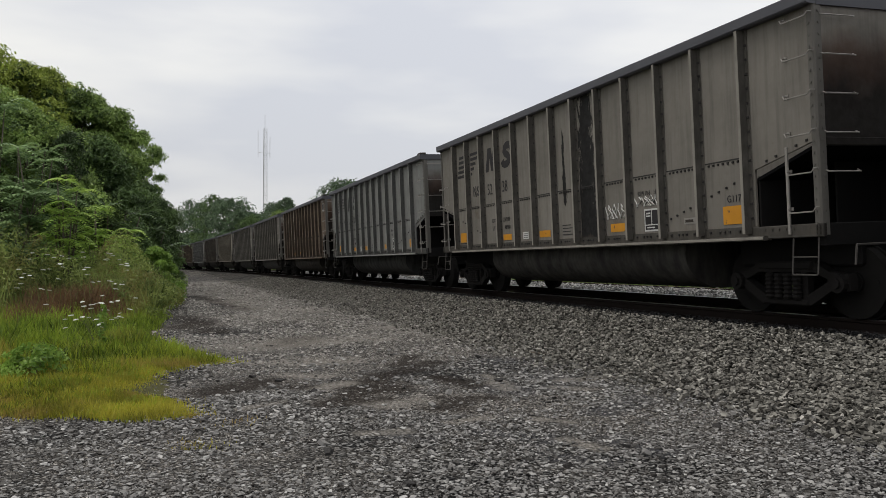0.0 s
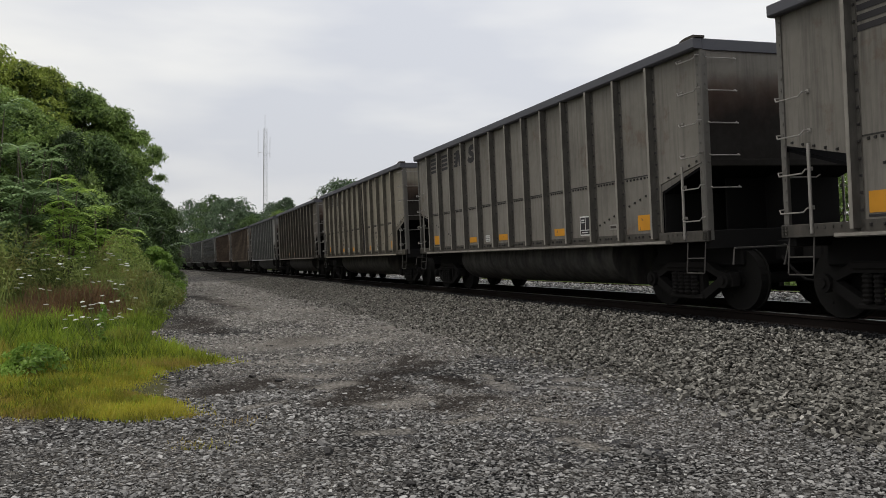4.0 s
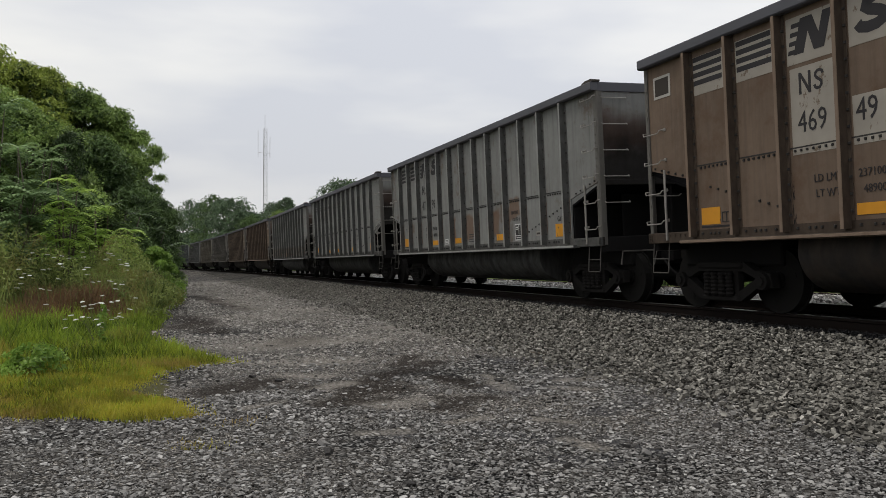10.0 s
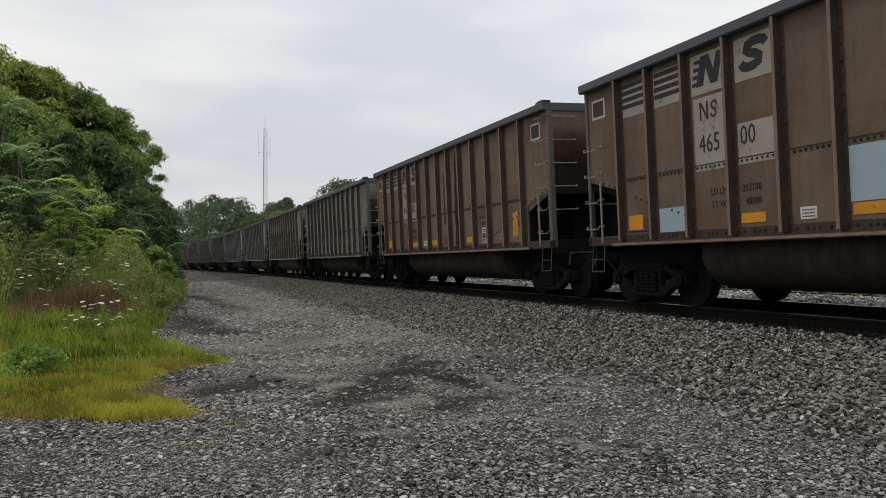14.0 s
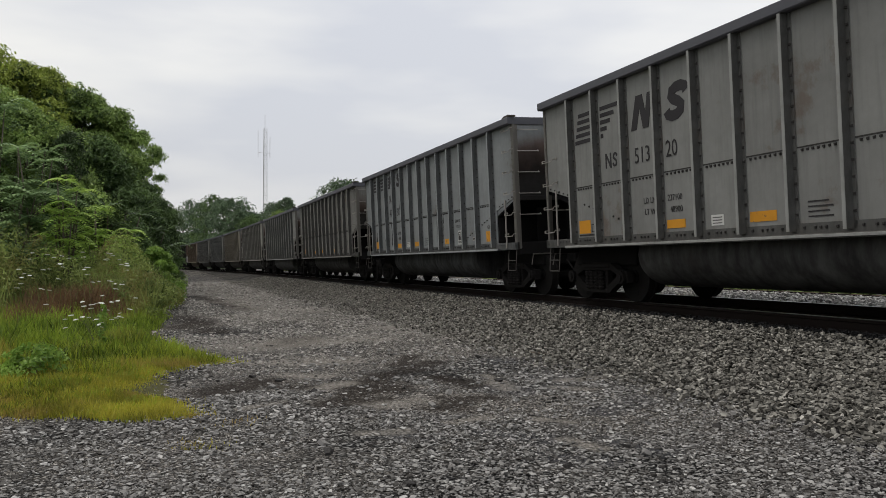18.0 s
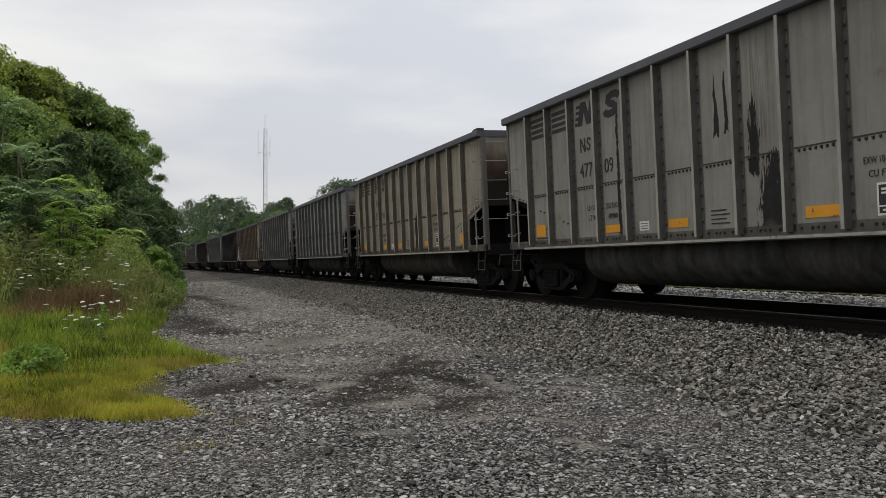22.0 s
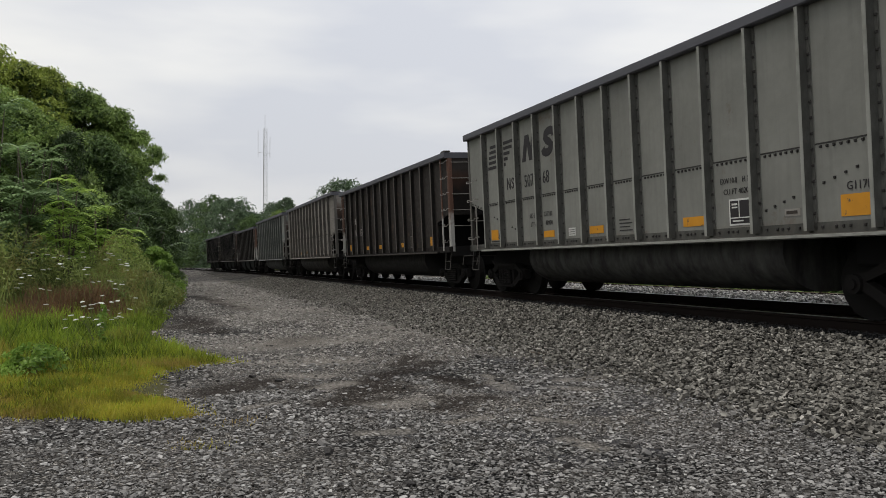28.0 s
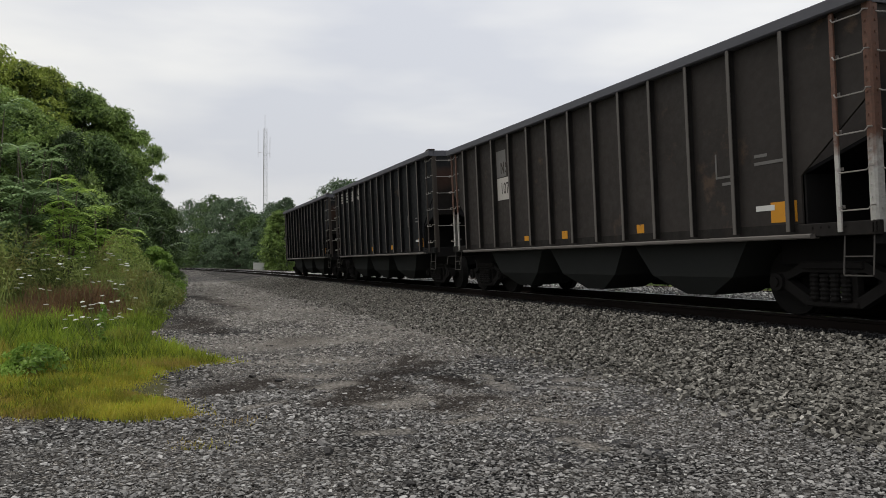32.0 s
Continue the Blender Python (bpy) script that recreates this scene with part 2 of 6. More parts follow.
M["faint"] = plain("faint_worn_stencil", (0.13, 0.125, 0.12), 0.7, 0.0, 9.0, 0.7)
M["faded"] = chipped("rust_stained_old_white", (0.27, 0.215, 0.17), (0.075, 0.06, 0.05), 0.47)
M["blue"] = plain("pale_blue_patch", (0.30, 0.38, 0.43), 0.6, 0.0, 5.0, 0.3)
M["bark"] = plain("rough_bark", (0.10, 0.085, 0.07), 0.95, 0.0, 6.0, 0.6, 0.7)
M["mast"] = plain("galvanised_steel", (0.52, 0.52, 0.53), 0.5, 0.4, 3.0, 0.2)
M["cabinet"] = plain("pale_cabinet_paint", (0.55, 0.55, 0.52), 0.6, 0.0, 3.0, 0.2)

# ======== geometry helpers ========
def box(bm, x0, x1, y0, y1, z0, z1, bevel=0.0):
    vs = [bm.verts.new((x, y, z)) for x in (x0, x1) for y in (y0, y1) for z in (z0, z1)]
    fs = [bm.faces.new([vs[i] for i in f]) for f in
          ((0, 1, 3, 2), (4, 6, 7, 5), (0, 4, 5, 1), (2, 3, 7, 6), (0, 2, 6, 4), (1, 5, 7, 3))]
    if bevel:
        edges = list({e for f in fs for e in f.edges})
        bmesh.ops.bevel(bm, geom=edges, offset=bevel, segments=1, affect="EDGES", profile=0.5)


def prism(bm, outline, axis, a, b):
    """A closed outline pushed along an axis from a to b. Outline pairs: axis x: (y, z); y: (x, z); z: (x, y)."""
    def at(p, d):
        return (d, p[0], p[1]) if axis == "x" else (p[0], d, p[1]) if axis == "y" else (p[0], p[1], d)
    lo = [bm.verts.new(at(p, a)) for p in outline]
    hi = [bm.verts.new(at(p, b)) for p in outline]
    n = len(outline)
    for i in range(n):
        bm.faces.new((lo[i], lo[(i + 1) % n], hi[(i + 1) % n], hi[i]))
    bm.faces.new(lo[::-1])
    bm.faces.new(hi)


def rod(bm, points, radius, sides=6):
    """A round bar through points."""
    pts = [Vector(p) for p in points]
    rings = []
    for i, p in enumerate(pts):
        d = (pts[min(i + 1, len(pts) - 1)] - pts[max(i - 1, 0)]).normalized()
        u = d.cross(Vector((0, 0, 1)) if abs(d.z) < 0.9 else Vector((1, 0, 0))).normalized()
        w = d.cross(u)
        r = radius[i] if isinstance(radius, (list, tuple)) else radius
        rings.append([bm.verts.new(p + (u * math.cos(a) + w * math.sin(a)) * r)
                      for a in (2 * math.pi * k / sides for k in range(sides))])
    for a, b in zip(rings, rings[1:]):
        for k in range(sides):
            bm.faces.new((a[k], a[(k + 1) % sides], b[(k + 1) % sides], b[k]))
    bm.faces.new(rings[0][::-1])
    bm.faces.new(rings[-1])


def disc(bm, cx, cz, y0, y1, r, sides=20):
    prism(bm, [(cx + r * math.cos(2 * math.pi * k / sides), cz + r * math.sin(2 * math.pi * k / sides)) for k in range(sides)], "y", y0, y1)


def mesh_of(name, draw, smooth=False):
    """A mesh drawn by a function that is handed an empty bmesh; one empty material slot."""
    bm = bmesh.new()
    draw(bm)
    bmesh.ops.recalc_face_normals(bm, faces=bm.faces)
    me = bpy.data.meshes.new(name)
    bm.to_mesh(me)
    bm.free()
    if smooth:
        me.shade_smooth()
    me.materials.append(None)
    return me


def raw_mesh(name, verts, faces):
    """A mesh from arrays: verts (n, 3), faces (m, 3) or (m, 4)."""
    verts, faces = np.asarray(verts, np.float32), np.asarray(faces, np.int32)
    me = bpy.data.meshes.new(name)
    me.vertices.add(len(verts))
    me.vertices.foreach_set("co", verts.ravel())
    k = faces.shape[1]
    me.loops.add(faces.size)
    me.loops.foreach_set("vertex_index", faces.ravel())
    me.polygons.add(len(faces))
    me.polygons.foreach_set("loop_start", np.arange(0, faces.size, k, dtype=np.int32))
    me.polygons.foreach_set("loop_total", np.full(len(faces), k, np.int32))
    me.update(calc_edges=True)
    me.shade_flat()
    me.materials.append(None)
    return me


def part(name, me, material, parent=None, label=""):
    """Links a mesh as one object, with its material held by the object, under a thing or part."""
    ob = new(name, me)
    ob.material_slots[0].link = "OBJECT"
    ob.material_slots[0].material = material
    if parent:
        ob.parent = parent
    if label:
        ob["label"] = label
    return ob


MESHES = {}
def shared(key, draw, smooth=False):
    if key not in MESHES:
        MESHES[key] = mesh_of(key.split(":")[0], draw, smooth)
    return MESHES[key]


def lettering(key, text, size, squeeze=1.0):
    """Flat letters in the x-z plane, facing -y, left foot at the origin."""
    if key not in MESHES:
        cu = bpy.data.curves.new("letters", "FONT")
        cu.body = text
        cu.size = size
        cu.extrude = 0.0015
        cu.resolution_u = 2
        ob = bpy.data.objects.new("letters", cu)
        scene.collection.objects.link(ob)
        dg = bpy.context.evaluated_depsgraph_get()
        me = bpy.data.meshes.new_from_object(ob.evaluated_get(dg))
        bpy.data.objects.remove(ob)
        bpy.data.curves.remove(cu)
        me.transform(Matrix.Rotation(radians(90), 4, "X") @ Matrix.Diagonal((squeeze, 1, 1, 1)))
        me.materials.clear()
        me.materials.append(None)
        MESHES[key] = me
    return MESHES[key]

# ======== the line of the railway ========
CANT = 2.676
LINE_Y = 8.912
KNOT_S = [-130, -70, -30, 20]
KNOT_K = [0.771e-3, 0.894e-3, 0.082e-3, 0.09e-3]
STEP = 1.0
def run_line():
    def kappa(s):
        return float(np.interp(s, KNOT_S, KNOT_K)) if s > -420 else 0.0
    left, right = [], []
    x, y, h, s = 0.0, LINE_Y, 0.0, 0.0
    while s > -900:
        k = kappa(s - STEP / 2)
        x, y, h, s = x - STEP * math.cos(h + k * STEP / 2), y - STEP * math.sin(h + k * STEP / 2), h + k * STEP, s - STEP
        left.append((s, x, y, h))
    x, y, h, s = 0.0, LINE_Y, 0.0, 0.0
    while s < 700:
        k = kappa(s + STEP / 2)
        x, y, h, s = x + STEP * math.cos(h - k * STEP / 2), y + STEP * math.sin(h - k * STEP / 2), h - k * STEP, s + STEP
        right.append((s, x, y, h))
    return np.array(left[::-1] + [(0.0, 0.0, LINE_Y, 0.0)] + right)
LINE = run_line()
def on_line(s):
    return tuple(float(np.interp(s, LINE[:, 0], LINE[:, k])) for k in (1, 2, 3))
def line_y(x):
    return np.interp(x, LINE[:, 1], LINE[:, 2])
TILT = Matrix.Rotation(radians(CANT), 4, "X")
def track_pose(s, lateral=0.0, cant=True):
    x, y, h = on_line(s)
    m = Matrix.Translation((x - lateral * math.sin(h), y + lateral * math.cos(h), 0)) @ Matrix.Rotation(h, 4, "Z")
    return m @ TILT if cant else m
def car_pose(s, half=5.5):
    a, b = on_line(s - half), on_line(s + half)
    h = math.atan2(b[1] - a[1], b[0] - a[0])
    return Matrix.Translation(((a[0] + b[0]) / 2, (a[1] + b[1]) / 2, 0)) @ Matrix.Rotation(h, 4, "Z") @ TILT

# ======== ground ========
LOW = -0.65
def ground_z(x, v):
    """Height of the ground at x, at v metres across from the middle of the near track (v > 0 away from the lot)."""
    bed = np.interp(v, [-400, -6.0, -3.1, -2.45, -1.55, -1.3, 0.6, 0.95, 1.5, 2.4, 3.0, 3.5, 5.6, 6.1, 7.4, 400],
                    [LOW, LOW, LOW + 0.03, LOW + 0.12, -0.27, -0.22, -0.17, -0.13, -0.02, 0.05, 0.03, -0.10, -0.13, -0.22, LOW, LOW])
    lot = np.clip((-v - 3.0) / 2.0, 0, 1)
    roll = 0.025 * np.sin(x * 0.9 + v * 0.5) * np.sin(v * 1.1 - x * 0.3) + 0.02 * np.sin(x * 2.1 + 1) * np.sin(v * 1.7)
    far = np.clip((np.hypot(x, v) - 60) / 60, 0, 1)
    return bed + lot * roll * (1 - far)


MUD = ((-17.92, 0.28, -15.42, 1.05, 0.55), (-20.78, 0.60, -16.19, 0.78, 0.55), (-8.44, 0.38, -8.57, 0.70, 0.32), (-8.57, 0.70, -8.93, 1.13, 0.37), (-8.39, 1.20, -8.22, 1.44, 0.20), (-7.89, 1.93, -7.78, 2.26, 0.36), (-8.64, 2.21, -8.98, 2.92, 0.29), (-9.68, 2.81, -10.6, 3.30, 0.22), (-7.18, 1.44, -7.34, 2.07, 0.20), (-6.72, 2.42, -7.05, 2.60, 0.27), (-7.30, 2.58, -7.15, 3.00, 0.24), (-8.37, 2.95, -7.80, 3.08, 0.26), (-7.28, 1.51, -7.96, 1.98, 0.26), (-7.96, 1.98, -8.97, 2.64, 0.28), (-8.97, 2.64, -9.86, 3.36, 0.26), (-33.61, 1.40, -23.34, 2.37, 0.55), (-12.90, 1.85, -13.75, 2.36, 0.44))
WET = ((-7.39, 3.34, -7.34, 3.71, 0.44), (-8.35, 4.10, -7.95, 4.25, 0.29), (-6.12, 3.58, -6.47, 4.31, 0.26), (-8.94, 4.90, -8.60, 5.52, 0.29), (-9.68, 4.21, -9.73, 4.82, 0.32), (-5.67, 1.65, -5.50, 1.85, 0.20), (-5.56, 2.37, -5.29, 2.67, 0.20), (-4.81, 2.51, -4.61, 2.74, 0.20), (-5.13, 3.19, -4.61, 3.31, 0.20))
DUSTY = ((-7.05, 1.98, -7.25, 2.34, 0.30), (-5.89, 1.44, -5.84, 1.72, 0.15), (-9.27, 1.36, -8.88, 1.78, 0.22), (-8.12, 1.51, -8.25, 1.83, 0.17), (-7.29, 3.84, -7.05, 4.09, 0.15), (-7.74, 4.21, -7.74, 4.74, 0.24), (-6.01, 2.97, -5.83, 3.19, 0.12), (-8.49, 3.55, -7.46, 3.37, 0.15), (-6.02, 2.22, -6.20, 2.59, 0.12), (-5.25, 2.83, -4.93, 2.93, 0.12), (-7.23, 0.69, -7.49, 1.08, 0.12), (-36.31, 3.19, -19.88, 3.12, 1.70), (-60.58, 2.91, -36.23, 3.43, 3.92), (-20.21, 2.19, -23.06, 5.81, 1.30), (-12.66, 1.20, -13.49, 3.10, 1.00), (-10.69, 1.38, -10.58, 2.43, 0.50), (-35.13, 6.52, -24.38, 7.07, 1.50), (-15.60, 4.52, -12.90, 4.76, 0.80))


def ground_material():
    n = Nodes("gravel_lot", 0.95)
    n.bsdf.inputs["Specular IOR Level"].default_value = 0.1
    v = n.co.outputs["Object"]
    co = n.xyz(v)
    flat = n.scaled(v, (1.0, 1.0, 1.0))
    cell = n.cells(flat, 21.0)
    gap = n.cells(flat, 21.0, "Distance", "DISTANCE_TO_EDGE")
    fine = n.cells(flat, 48.0)
    fine_gap = n.cells(flat, 48.0, "Distance", "DISTANCE_TO_EDGE")
    stops = [(0.0, (0.018, 0.018, 0.019)), (0.3, (0.065, 0.064, 0.064)), (0.7, (0.175, 0.172, 0.168)), (0.9, (0.26, 0.255, 0.247)), (1.0, (0.42, 0.41, 0.395))]
    grey = n.ramp(n.xyz(cell)[0], stops)
    # edges of the drawn stones blackened: shade of the gaps put into the colour
    grey = n.mix(n.ramp(gap, [(0.05, 1.0), (0.24, 0.0)]), grey, (0.006, 0.006, 0.006))
    dust = n.ramp(n.xyz(fine)[1], [(0.0, (0.07, 0.063, 0.057)), (0.5, (0.27, 0.252, 0.226)), (1.0, (0.62, 0.58, 0.53))])
    dust = n.mix(n.ramp(fine_gap, [(0.03, 0.95), (0.20, 0.0)]), dust, (0.014, 0.012, 0.011))
    bigm = n.ramp(n.math("ADD", n.math("MULTIPLY", n.noise(v, 0.45, 5, 0.6), 0.7), n.math("MULTIPLY", n.noise(v, 6.0, 5, 0.6), 0.3)), [(0.42, 0.0), (0.58, 1.0)])
    color = n.mix(n.math("MULTIPLY", bigm, 0.85), grey, dust)
    # damp, dark mud where wheels have churned the lot
    wob = n.noise(v, 1.3, 6, 0.65)
    def smear(strokes):
        mask = None
        for ax, ay, bx, by, rad in strokes:
            ex, ey = bx - ax, by - ay
            px, py = n.math("SUBTRACT", co[0], ax), n.math("SUBTRACT", co[1], ay)
            along = n.math("DIVIDE", n.math("ADD", n.math("MULTIPLY", px, ex), n.math("MULTIPLY", py, ey)), ex * ex + ey * ey)
            along = n.math("MINIMUM", n.math("MAXIMUM", along, 0.0), 1.0)
            dx = n.math("SUBTRACT", px, n.math("MULTIPLY", along, ex))
            dy = n.math("SUBTRACT", py, n.math("MULTIPLY", along, ey))
            d = n.math("DIVIDE", n.math("SQRT", n.math("ADD", n.math("MULTIPLY", dx, dx), n.math("MULTIPLY", dy, dy))), rad)
            d = n.math("ADD", d, n.math("MULTIPLY", n.math("SUBTRACT", wob, 0.5), 2.6))
            m = n.ramp(d, [(0.35, 1.0), (1.0, 0.0)])
            mask = m if mask is None else n.math("MAXIMUM", mask, m)
        return mask
    speck = n.ramp(n.xyz(fine)[2], [(0.0, 0.75), (0.75, 1.0), (1.0, 0.15)])
    mud = n.math("MULTIPLY", smear(MUD), speck)
    color = n.mix(n.math("MULTIPLY", mud, 0.95), color, n.mix(n.noise(v, 20, 4), (0.013, 0.010, 0.008), (0.038, 0.029, 0.023)))
    wet = n.math("MULTIPLY", smear(WET), speck)
    color = n.mix(n.math("MULTIPLY", wet, 0.8), color, n.mix(n.noise(v, 25, 4), (0.035, 0.036, 0.040), (0.10, 0.10, 0.108)))
    pale = n.math("MULTIPLY", smear(DUSTY), n.ramp(n.xyz(fine)[0], [(0.0, 0.3), (1.0, 1.0)]))
    color = n.mix(n.math("MULTIPLY", pale, 0.72), color, (0.31, 0.287, 0.255))
    soil = n.ramp(n.math("ADD", co[1], n.math("MULTIPLY", n.math("SUBTRACT", wob, 0.5), 1.4)), [(0.0, 1.0), (0.03, 0.0)])
    soil = n.math("MULTIPLY", soil, n.math("LESS_THAN", n.math("ADD", co[0], n.math("MULTIPLY", wob, 1.0)), -7.4))
    color = n.mix(soil, color, n.mix(n.noise(v, 6, 5), (0.07, 0.075, 0.03), (0.13, 0.12, 0.055)))
    # ground under the ballast blackened: shade between stones painted in, strongest nearby
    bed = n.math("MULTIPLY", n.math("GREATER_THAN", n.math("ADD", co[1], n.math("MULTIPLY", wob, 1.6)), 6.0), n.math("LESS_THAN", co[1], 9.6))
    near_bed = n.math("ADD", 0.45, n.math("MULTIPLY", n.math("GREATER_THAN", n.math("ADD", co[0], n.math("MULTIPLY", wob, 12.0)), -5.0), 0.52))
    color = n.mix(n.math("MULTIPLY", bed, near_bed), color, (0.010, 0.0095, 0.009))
    far = n.math("GREATER_THAN", n.math("ABSOLUTE", co[1]), 60)
    color = n.mix(far, color, (0.06, 0.08, 0.03))
    n.bump(n.math("ADD", n.math("MULTIPLY", n.math("MINIMUM", gap, 0.25), 5.0), n.math("MULTIPLY", n.xyz(cell)[1], 0.9)), 1.0, 0.018)
    return n.done(color)


def spread(parts):
    return np.concatenate([np.arange(a, b, d) for a, b, d in parts])

GX = spread([(-2500, -400, 150), (-400, -120, 20), (-120, -40, 2.0), (-40, -2, 0.3), (-2, 30, 2.0), (30, 400, 20), (400, 2501, 150)])
GV = spread([(-2500, -200, 150), (-200, -40, 10), (-40, -13, 1.5), (-13, 8, 0.2), (8, 40, 2.0), (40, 200, 10), (200, 2501, 150)])
gx, gv = np.meshgrid(GX, GV, indexing="ij")
gz = ground_z(gx, gv)
verts = np.stack([gx, line_y(gx) + gv, gz], -1).reshape(-1, 3)
ni, nj = gx.shape
idx = np.arange(ni * nj).reshape(ni, nj)
faces = np.stack([idx[:-1, :-1], idx[1:, :-1], idx[1:, 1:], idx[:-1, 1:]], -1).reshape(-1, 4)
ground_mesh = raw_mesh("ground", verts, faces)
ground_mesh.shade_smooth()
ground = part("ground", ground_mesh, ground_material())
tagged(ground, "grey gravel lot with damp muddy wheel tracks and ballast bed", "ground", kind="structure")

# ======== loose stones ========
CUBE_V = np.array([(x, y, z) for x in (-1, 1) for y in (-1, 1) for z in (-1, 1)], np.float32) * 0.75
CUBE_F = np.array([(0, 1, 3), (0, 3, 2), (4, 6, 7), (4, 7, 5), (0, 4, 5), (0, 5, 1), (2, 3, 7), (2, 7, 6), (0, 2, 6), (0, 6, 4), (1, 5, 7), (1, 7, 3)], np.int32)
def rocks(name, px, py, pz, size, rng, flat=0.7, shape=None):
    """Broken stones: crooked blocks, each turned its own way."""
    n = len(px)
    base, tris = shape or (CUBE_V, CUBE_F)
    v = np.repeat(base[None], n, 0) * (1 + rng.uniform(-0.45, 0.35, (n, len(base), 3)))
    q = rng.normal(size=(n, 4))
    q /= np.linalg.norm(q, axis=1)[:, None]
    w, x, y, z = q.T
    R = np.stack([1 - 2 * (y * y + z * z), 2 * (x * y - z * w), 2 * (x * z + y * w), 2 * (x * y + z * w), 1 - 2 * (x * x + z * z), 2 * (y * z - x * w),
                  2 * (x * z - y * w), 2 * (y * z + x * w), 1 - 2 * (x * x + y * y)], -1).reshape(n, 3, 3)
    v = np.einsum("nij,nkj->nki", R, v * np.array((1.2, 0.85, 0.6)))
    v[..., 2] *= flat
    v = v * (size * 0.5)[:, None, None] + np.stack([px, py, pz], -1)[:, None]
    f = tris[None] + (np.arange(n) * len(base))[:, None, None]
    return raw_mesh(name, v.reshape(-1, 3), f.reshape(-1, 3))

rng = np.random.default_rng(3)
M["ballast"] = stone_material("crushed_granite_ballast", [(0.0, (0.020, 0.019, 0.017)), (0.30, (0.102, 0.098, 0.088)), (0.62, (0.206, 0.197, 0.176)), (0.92, (0.300, 0.289, 0.259)), (1.0, (0.470, 0.453, 0.410))], (0.12, 0.112, 0.097))
M["pale_ballast"] = stone_material("fresh_pale_ballast", [(0.0, (0.10, 0.10, 0.10)), (0.5, (0.42, 0.415, 0.40)), (1.0, (0.78, 0.77, 0.74))])
M["pebble"] = stone_material("lot_gravel", [(0.0, (0.016, 0.016, 0.016)), (0.30, (0.097, 0.096, 0.094)), (0.62, (0.215, 0.213, 0.208)), (0.9, (0.325, 0.321, 0.312)), (1.0, (0.506, 0.501, 0.487))])
def scatter(n, near, far, v0, v1):
    """Places thinning with the distance along the line: x between -near and -far."""
    x = -np.exp(rng.uniform(math.log(near), math.log(far), n))
    v = rng.uniform(v0, v1, n)
    return x, v
x, v = scatter(72000, 3.0, 60.0, 0.0, 1.0)
v = -1.40 - 3.2 * rng.beta(1.15, 2.1, len(v))
ballast_stones = part("ballast_stones", rocks("ballast_stones", x, line_y(x) + v, ground_z(x, v) + rng.uniform(-0.02, 0.072, len(x)), rng.uniform(0.028, 0.062, len(x)), rng, 0.75), M["ballast"])
tagged(ballast_stones, "loose grey crushed stone on the shoulder of the track", "ballast", kind="stuff")
x, v = scatter(6000, 4.0, 40.0, 0.0, 1.0)
v = -1.08 - 0.75 * rng.beta(1.0, 1.8, len(v))
spilled_coal = part("spilled_coal", rocks("spilled_coal", x, line_y(x) + v, ground_z(x, v) + rng.uniform(0.0, 0.06, len(x)), rng.uniform(0.02, 0.05, len(x)), rng), M["coal"])
tagged(spilled_coal, "black spilled coal along the foot of the rail", "coal", kind="stuff")
x, v = scatter(20000, 4.0, 70.0, 0.9, 3.5)
far_stones = part("ballast_stones", rocks("ballast_stones", x, line_y(x) + v, ground_z(x, v) + rng.uniform(-0.01, 0.03, len(x)), rng.uniform(0.04, 0.09, len(x)), rng), M["pale_ballast"])
tagged(far_stones, "pale crushed stone between the two tracks", "ballast", kind="stuff")
x, v = scatter(90000, 2.6, 60.0, -11.5, -3.0)
x2, v2 = scatter(26000, 2.6, 8.5, -9.5, -4.0)
x, v = np.concatenate([x, x2]), np.concatenate([v, v2])
keep = (line_y(x) + v > -0.2 + 0.5 * rng.random(len(x))) | (x > -7.2)
x, v = x[keep], v[keep]
def near_strokes(x, y, strokes, wide=1.0):
    """Which places lie on any of the smeared strokes."""
    hit = np.zeros(len(x), bool)
    for ax, ay, bx, by, rad in strokes:
        ex, ey = bx - ax, by - ay
        t = np.clip(((x - ax) * ex + (y - ay) * ey) / (ex * ex + ey * ey), 0, 1)
        hit |= np.hypot(x - ax - t * ex, y - ay - t * ey) < rad * wide
    return hit
patchy = np.sin(x * 1.7 + 0.6 * v) + np.sin(v * 2.3 - x * 0.8) + np.sin(x * 4.1 + v * 3.0) * 0.6 + rng.normal(0, 0.7, len(x))
keep = ~(near_strokes(x, line_y(x) + v, MUD, 1.05) & (rng.random(len(x)) < 0.9)) & ~(near_strokes(x, line_y(x) + v, DUSTY, 1.0) & (rng.random(len(x)) < np.where(x > -10.2, 0.92, 0.45))) & ((patchy > -1.5) | (x < -11))
x, v = x[keep], v[keep]
size = (0.017 + 0.044 * rng.random(len(x)) ** 2.8) * np.clip(-x / 7, 0.75, 1) * (1 + np.clip((-x - 8) / 30, 0, 1.5))
lift = ground_z(x, v) + rng.uniform(-0.003, 0.010, len(x))
far_lot = x + rng.normal(0, 1.2, len(x)) < -10.5
# paler copy of the lot gravel for stones beyond ten metres
M["pale_pebble"] = stone_material("pale_lot_gravel", [(0.0, (0.045, 0.043, 0.041)), (0.30, (0.162, 0.156, 0.145)), (0.62, (0.308, 0.294, 0.272)), (0.9, (0.389, 0.373, 0.346)), (1.0, (0.497, 0.475, 0.443))], (0.26, 0.24, 0.21))
for pick, stuff, label in ((~far_lot, "pebble", "scattered small grey stones on the gravel lot"), (far_lot, "pale_pebble", "pale gravel further along the lot")):
    lot_stones = part("gravel_stones", rocks("gravel_stones", x[pick], line_y(x[pick]) + v[pick], lift[pick], size[pick], rng, 0.52), M[stuff])
    tagged(lot_stones, label, "gravel", kind="stuff")

